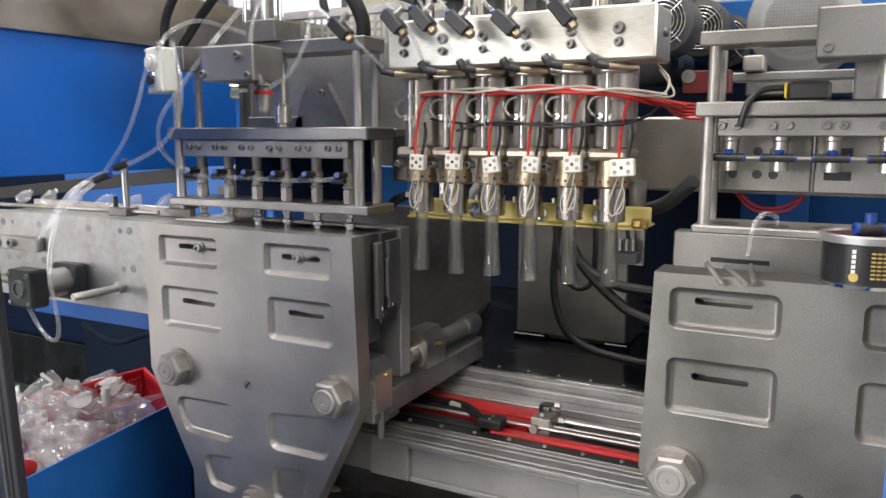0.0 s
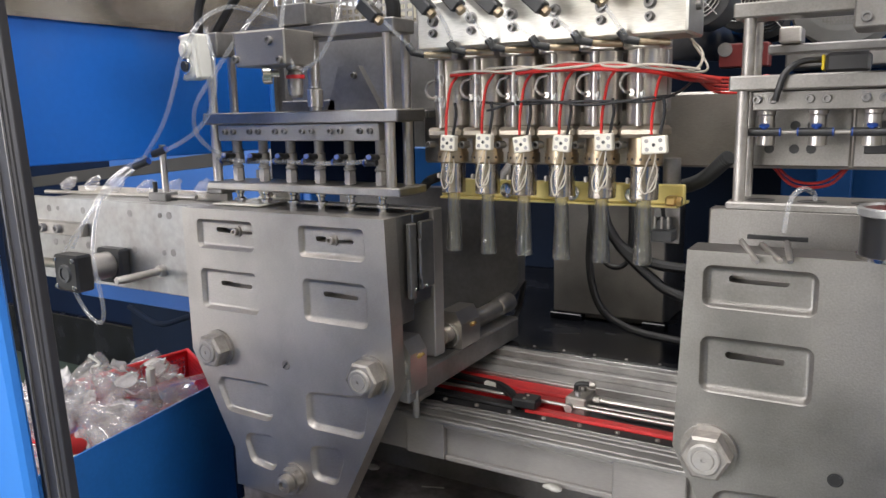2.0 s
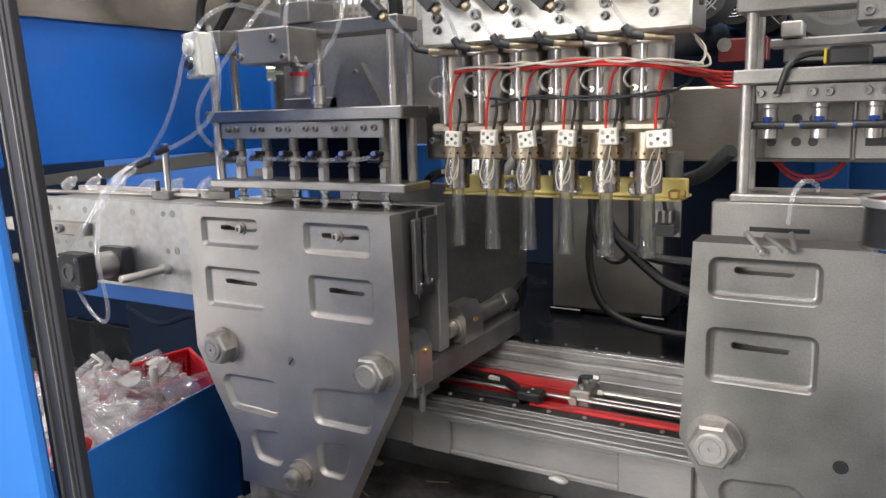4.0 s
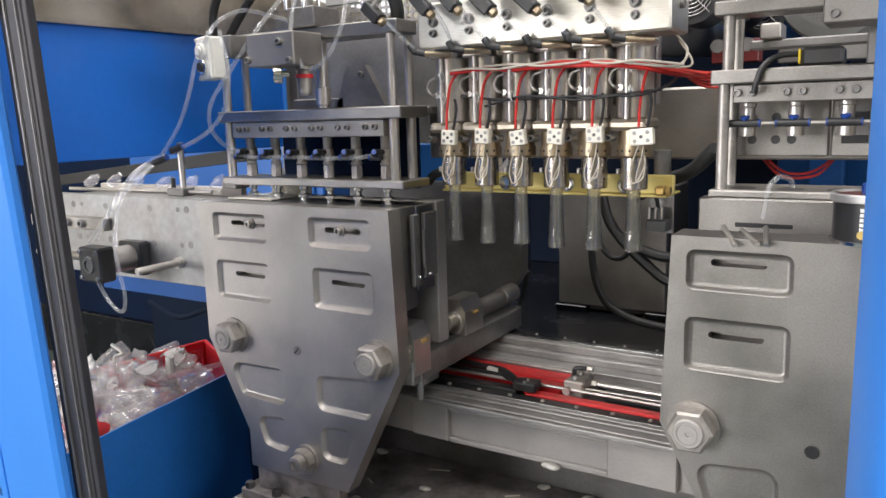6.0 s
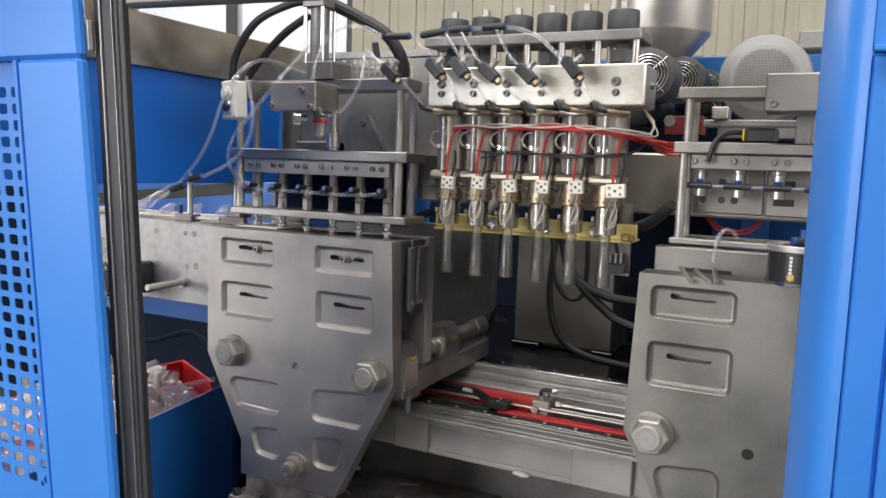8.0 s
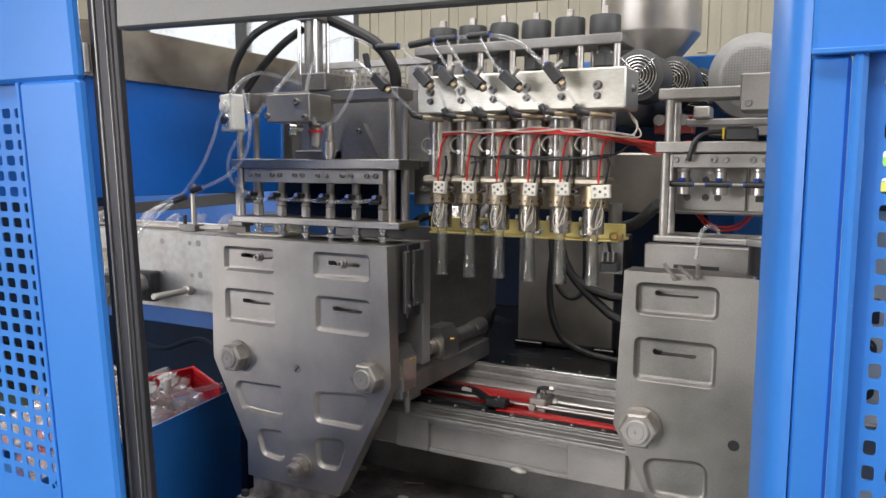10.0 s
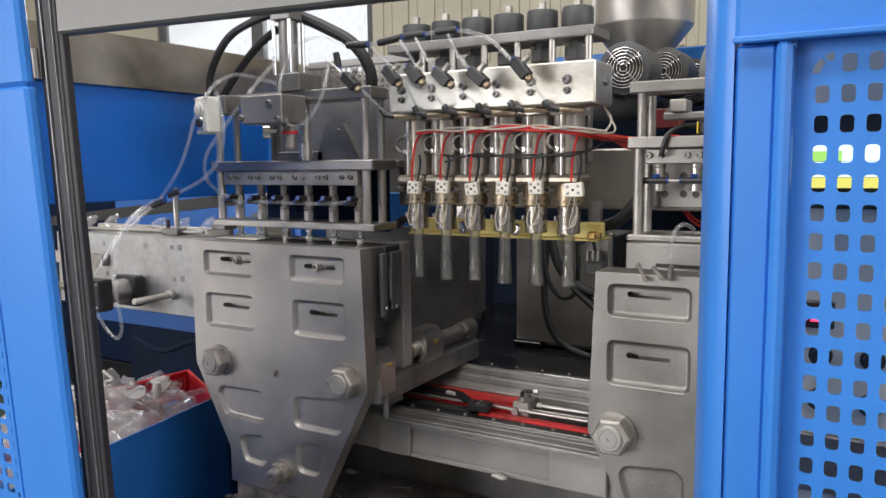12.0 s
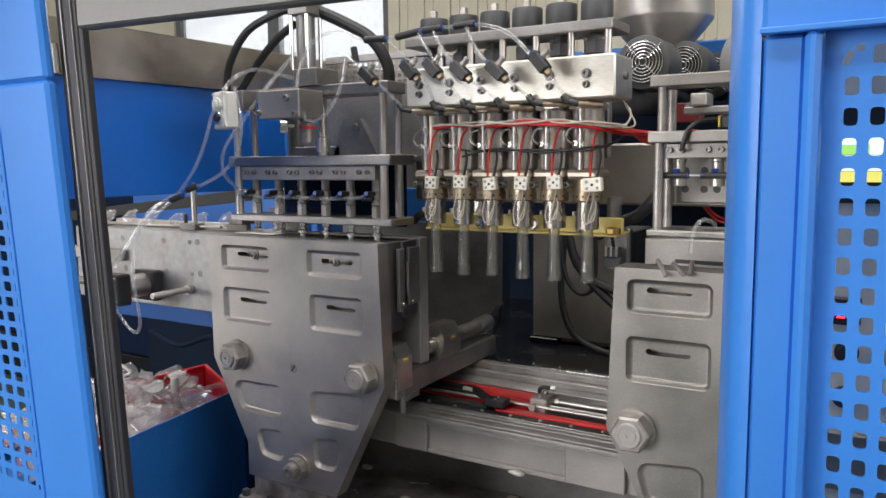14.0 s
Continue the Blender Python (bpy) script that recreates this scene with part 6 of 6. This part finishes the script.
hose("black_cable", 0.0018, black, [(-0.475, 1.09, 1.453), (-0.41, 1.08, 1.445), (-0.356, 1.075, 1.444), (-0.289, 1.07, 1.445), (-0.228, 1.07, 1.444), (-0.184, 1.07, 1.443), (-0.156, 1.1, 1.454), (-0.148, 1.15, 1.471)])
hose("black_cable", 0.0018, black, [(-0.427, 1.08, 1.435), (-0.355, 1.072, 1.448), (-0.268, 1.068, 1.44), (-0.189, 1.07, 1.447), (-0.161, 1.1, 1.45)])
hose("black_hose", 0.0105, corrugated, [(-0.107, 1.2, 1.364), (-0.156, 1.25, 1.325), (-0.215, 1.3, 1.303), (-0.266, 1.35, 1.275)])
hose("red_cable", 0.0022, red, [(-0.085, 1.44, 1.36), (-0.062, 1.4, 1.332), (-0.035, 1.4, 1.313), (0.004, 1.4, 1.316), (0.04, 1.42, 1.345)])
hose("black_cable", 0.009, black, [(-0.472, 1.7, 1.26), (-0.478, 1.7, 1.219), (-0.485, 1.7, 1.085), (-0.459, 1.7, 0.991), (-0.396, 1.7, 0.949), (-0.291, 1.7, 0.934), (-0.1, 1.72, 0.92)])
hose("black_cable", 0.011, black, [(-0.43, 1.6, 1.26), (-0.408, 1.6, 1.184), (-0.37, 1.6, 1.144), (-0.32, 1.6, 1.123), (-0.267, 1.6, 1.116), (-0.1, 1.6, 1.11)])
hose("black_cable", 0.011, black, [(-0.42, 1.61, 1.20), (-0.382, 1.6, 1.149), (-0.319, 1.6, 1.092), (-0.265, 1.6, 1.061), (-0.1, 1.6, 1.02)])
hose("black_cable", 0.006, black, [(-0.47, 1.65, 1.26), (-0.457, 1.65, 1.148), (-0.423, 1.65, 1.099), (-0.385, 1.65, 1.108), (-0.376, 1.65, 1.167), (-0.378, 1.65, 1.26)])
hose("red_cable", 0.0024, red, [(-0.10, 1.45, 1.36), (-0.072, 1.4, 1.335), (-0.041, 1.4, 1.307), (0.006, 1.4, 1.309), (0.031, 1.4, 1.333), (0.05, 1.45, 1.36)])
hose("black_cable", 0.006, black, [(-0.557, 1.5, 1.084), (-0.573, 1.5, 1.013), (-0.593, 1.45, 0.972), (-0.608, 1.42, 0.957)])
hose("black_cable", 0.009, black, [(-0.676, 1.3, 1.294), (-0.661, 1.3, 1.308), (-0.662, 1.35, 1.313)])
# The near-black blue puts the shade low behind the bin into this cable.
hose("black_cable", 0.008, rear_shade_blue, [(-1.981, 1.6, 0.842), (-1.717, 1.5, 0.844), (-1.448, 1.4, 0.923), (-1.2, 1.25, 0.93), (-1.015, 1.14, 0.95)])

# ---- loose things ----
def tin():
    m = thing("tin_can", (0.11, 1.032, 1.2645), "black printed tin with a silvery rimmed lid standing on the clamp", "tin can")
    c = (0.111, 1.032, 1.265)
    part("can_body", lathe(bmesh.new(), c, (0, 0, 1), [(0, 0.047), (0.002, 0.049), (0.004, 0.047), (0.047, 0.047), (0.049, 0.0485)], 40), tin_black, m)
    part("bottom_rim", lathe(bmesh.new(), (c[0], c[1], c[2]), (0, 0, 1), [(0, 0.0485), (0.004, 0.0495), (0.005, 0.0475)], 40), chrome, m)
    part("lid", lathe(bmesh.new(), (c[0], c[1], c[2] + 0.048), (0, 0, 1), [(0, 0.0495), (0.001, 0.0505), (0.008, 0.0505), (0.010, 0.049), (0.0095, 0.046), (0.006, 0.045)], 40), worn_alu, m, "silvery lid rim")
    part("lid_top", cyl(bmesh.new(), (c[0], c[1], c[2] + 0.05), (c[0], c[1], c[2] + 0.0545), 0.0448, seg=36), maroon, m, "brownish red lid top")
    for row in range(7):
        for col in range(6):
            a = radians(-84 + col * 7)
            r = 0.0474
            w = 0.0022
            q = Vector((c[0] + r * math.cos(a), c[1] + r * math.sin(a), c[2] + 0.040 - row * 0.0045))
            mm = Matrix.Translation(q) @ Matrix.Rotation(a + math.pi / 2, 4, "Z")
            part("print_bar", boxed(-w, w, -0.0003, 0.0003, -0.0009, 0.0009, 0, m=mm), tin_gold, m)
    for k in range(5):
        a = radians(-107)
        q = Vector((c[0] + 0.0474 * math.cos(a), c[1] + 0.0474 * math.sin(a), c[2] + 0.041 - k * 0.0055))
        part("print_mark", boxed(-0.002, 0.002, -0.0003, 0.0003, -0.002, 0.002, 0, m=Matrix.Translation(q) @ Matrix.Rotation(a + math.pi / 2, 4, "Z")), lid_white, m)
    a = radians(-106)
    q = Vector((c[0] + 0.0473 * math.cos(a), c[1] + 0.0473 * math.sin(a), c[2] + 0.013))
    part("round_mark", cyl(bmesh.new(), q, q + Vector((math.cos(a), math.sin(a), 0)) * 0.0005, 0.005, seg=18), tin_gold, m)


tin()
for p, q in (((-0.061, 1.04, 1.273), (-0.035, 0.985, 1.258)), ((-0.038, 1.04, 1.27), (-0.01, 0.985, 1.261)), ((-0.01, 1.04, 1.274), (-0.0, 0.985, 1.261))):
    d = Vector(q) - Vector(p)
    b = lathe(bmesh.new(), p, d, [(0, 0.0028), (0.001, 0.0034), (d.length - 0.002, 0.0034), (d.length, 0.0028), (d.length, 0)], 12)
    single("steel_pin", b, bright_steel, "small bright steel pin lying on the clamp top", "pin", "pins on the clamp")
single("scrap_tube", tube(bmesh.new(), [(-0.0155, 1.05, 1.284), (-0.012, 1.049, 1.313), (-0.008, 1.05, 1.327), (0.001, 1.058, 1.336), (0.011, 1.075, 1.331), (0.014, 1.082, 1.3215)], 0.0033), clear_tube, "short bent clear tube leaning on the guide plate", "tube")
for p in ((-0.335, 1.11, 0.850), (-0.80, 1.275, 0.7045), (-0.43, 1.295, 0.7045), (-0.335, 1.29, 0.7045), (-0.63, 1.18, 0.7045), (-0.72, 1.08, 0.7045)):
    bm = bmesh.new()
    bmesh.ops.create_icosphere(bm, subdivisions=2, radius=0.011)
    for v in bm.verts:
        v.co *= 1 + 0.7 * noise.noise(v.co * 90 + Vector(p) * 10)
    bmesh.ops.scale(bm, vec=(1.2, 0.8, 0.5), verts=bm.verts)
    bmesh.ops.translate(bm, vec=p, verts=bm.verts)
    single("plastic_crumb", bm, scrap, "small torn crumb of white plastic on the machine bed", "scrap", "crumbs on the bed", angle=60)
for p, q in (((-1.0, 0.95, 1.374), (-0.975, 0.955, 1.382)), ((-1.045, 0.945, 1.352), (-1.015, 0.95, 1.362)), ((-0.593, 1.02, 1.647), (-0.549, 1.02, 1.6455)),
             ((-0.524, 1.02, 1.646), (-0.476, 1.02, 1.6515)), ((-0.468, 1.02, 1.652), (-0.431, 1.02, 1.653)), ((-0.406, 1.02, 1.6535), (-0.367, 1.02, 1.654)),
             ((-0.62, 1.02, 1.635), (-0.615, 1.02, 1.61))):
    inline_connector(p, q)
for i, (x, y) in enumerate(((-0.935, 1.155), (-0.905, 1.16))):
    bm = lathe(bmesh.new(), (x, y, 1.2765), (0, 0, 1), [(0, 0.02), (0.006, 0.02), (0.007, 0.017), (0.012, 0.017), (0.013, 0.019), (0.019, 0.019), (0.02, 0.016)], 24)
    single("spare_ring", bm, ceramic, "cream plastic spare ring lying on the mould top", "ring", "spare rings on the mould")
for k in range(6):
    x = -0.498 + k * 0.0605
    for z, y in ((1.482, 1.073), (1.449, 1.074)):
        bm = bmesh.new()
        tube(bm, [(x, y - 0.007, z), (x, y, z + 0.008), (x, y + 0.006, z), (x, y, z - 0.008), (x, y - 0.007, z)], 0.0011, 6, 4)
        box(bm, x - 0.0015, x + 0.0025, y - 0.011, y - 0.006, z + 0.001, z + 0.006, 0.0004)
        single("cable_tie", bm, lid_white, "white cable tie round the wires on the die head", "cable tie", "cable ties on the die head")
for k in range(5):
    o = 0.012 * k
    hose("red_cable", 0.002, red, [(-0.19 + 0.01 * k, 1.12, 1.492 - 0.002 * k), (-0.14, 1.20 + o, 1.476 - 0.005 * k), (-0.10, 1.28 + o, 1.474 - 0.004 * k), (-0.085, 1.36 + o, 1.48)])
valve = thing("push_in_fitting", (0.112, 1.02, 1.3195), "blue ended black push-in fitting lying on the tin lid", "fitting")
part("body", cyl(bmesh.new(), (0.100, 1.016, 1.3275), (0.122, 1.024, 1.3275), 0.0078, seg=16), black_plastic, valve)
part("end_ring", lathe(bmesh.new(), (0.100, 1.016, 1.3275), (-0.94, -0.34, 0), [(0, 0.0072), (0.004, 0.0072), (0.005, 0.006), (0.005, 0.004), (0.001, 0.004)], 16), blue_plastic, valve, "blue release ring")
part("end_ring", lathe(bmesh.new(), (0.122, 1.024, 1.3275), (0.94, 0.34, 0), [(0, 0.0072), (0.004, 0.0072), (0.005, 0.006), (0.005, 0.004), (0.001, 0.004)], 16), blue_plastic, valve, "blue release ring")
part("branch", cyl(bmesh.new(), (0.111, 1.02, 1.330), (0.111, 1.02, 1.345), 0.006, seg=14), blue_plastic, valve)
bm = bmesh.new()
bmesh.ops.create_grid(bm, x_segments=20, y_segments=14, size=0.018)
for v in bm.verts:
    q = v.co * 45
    v.co += 0.012 * noise.noise_vector(q) + 0.014 * noise.noise_vector(q * 0.4)
    v.co.z = 0.012 + abs(v.co.z)
low = min(v.co.z for v in bm.verts)
bmesh.ops.translate(bm, verts=bm.verts, vec=(-0.925, 0.955, 0.7005 - low))
rag = single("rag", bm, scrap, "crumpled white rag lying on the oily machine deck", "rag", angle=60)
rag.modifiers.new("thick", "SOLIDIFY").thickness = 0.0015
# Thin cream slab that covers the left part of the mould top.
single("cream_slab", boxed(-0.975, -0.862, 1.05, 1.128, 1.2775, 1.280, 0.0008), ceramic, "thin cream slab on the mould top below the pins", "card")
for x, y, w, a in ((-0.65, 1.265, 0.045, 20), (-0.62, 1.10, 0.02, 70), (-0.47, 1.24, 0.03, 35), (-0.75, 1.16, 0.025, -30)):
    bm = boxed(-w / 2, w / 2, -0.0012, 0.0012, 0.7005, 0.7025, 0.0003, m=Matrix.Translation((x, y, 0)) @ Matrix.Rotation(radians(a), 4, "Z"))
    single("plastic_thread", bm, scrap, "thin pale plastic thread lying on the oily deck", "scrap", "threads on the deck")
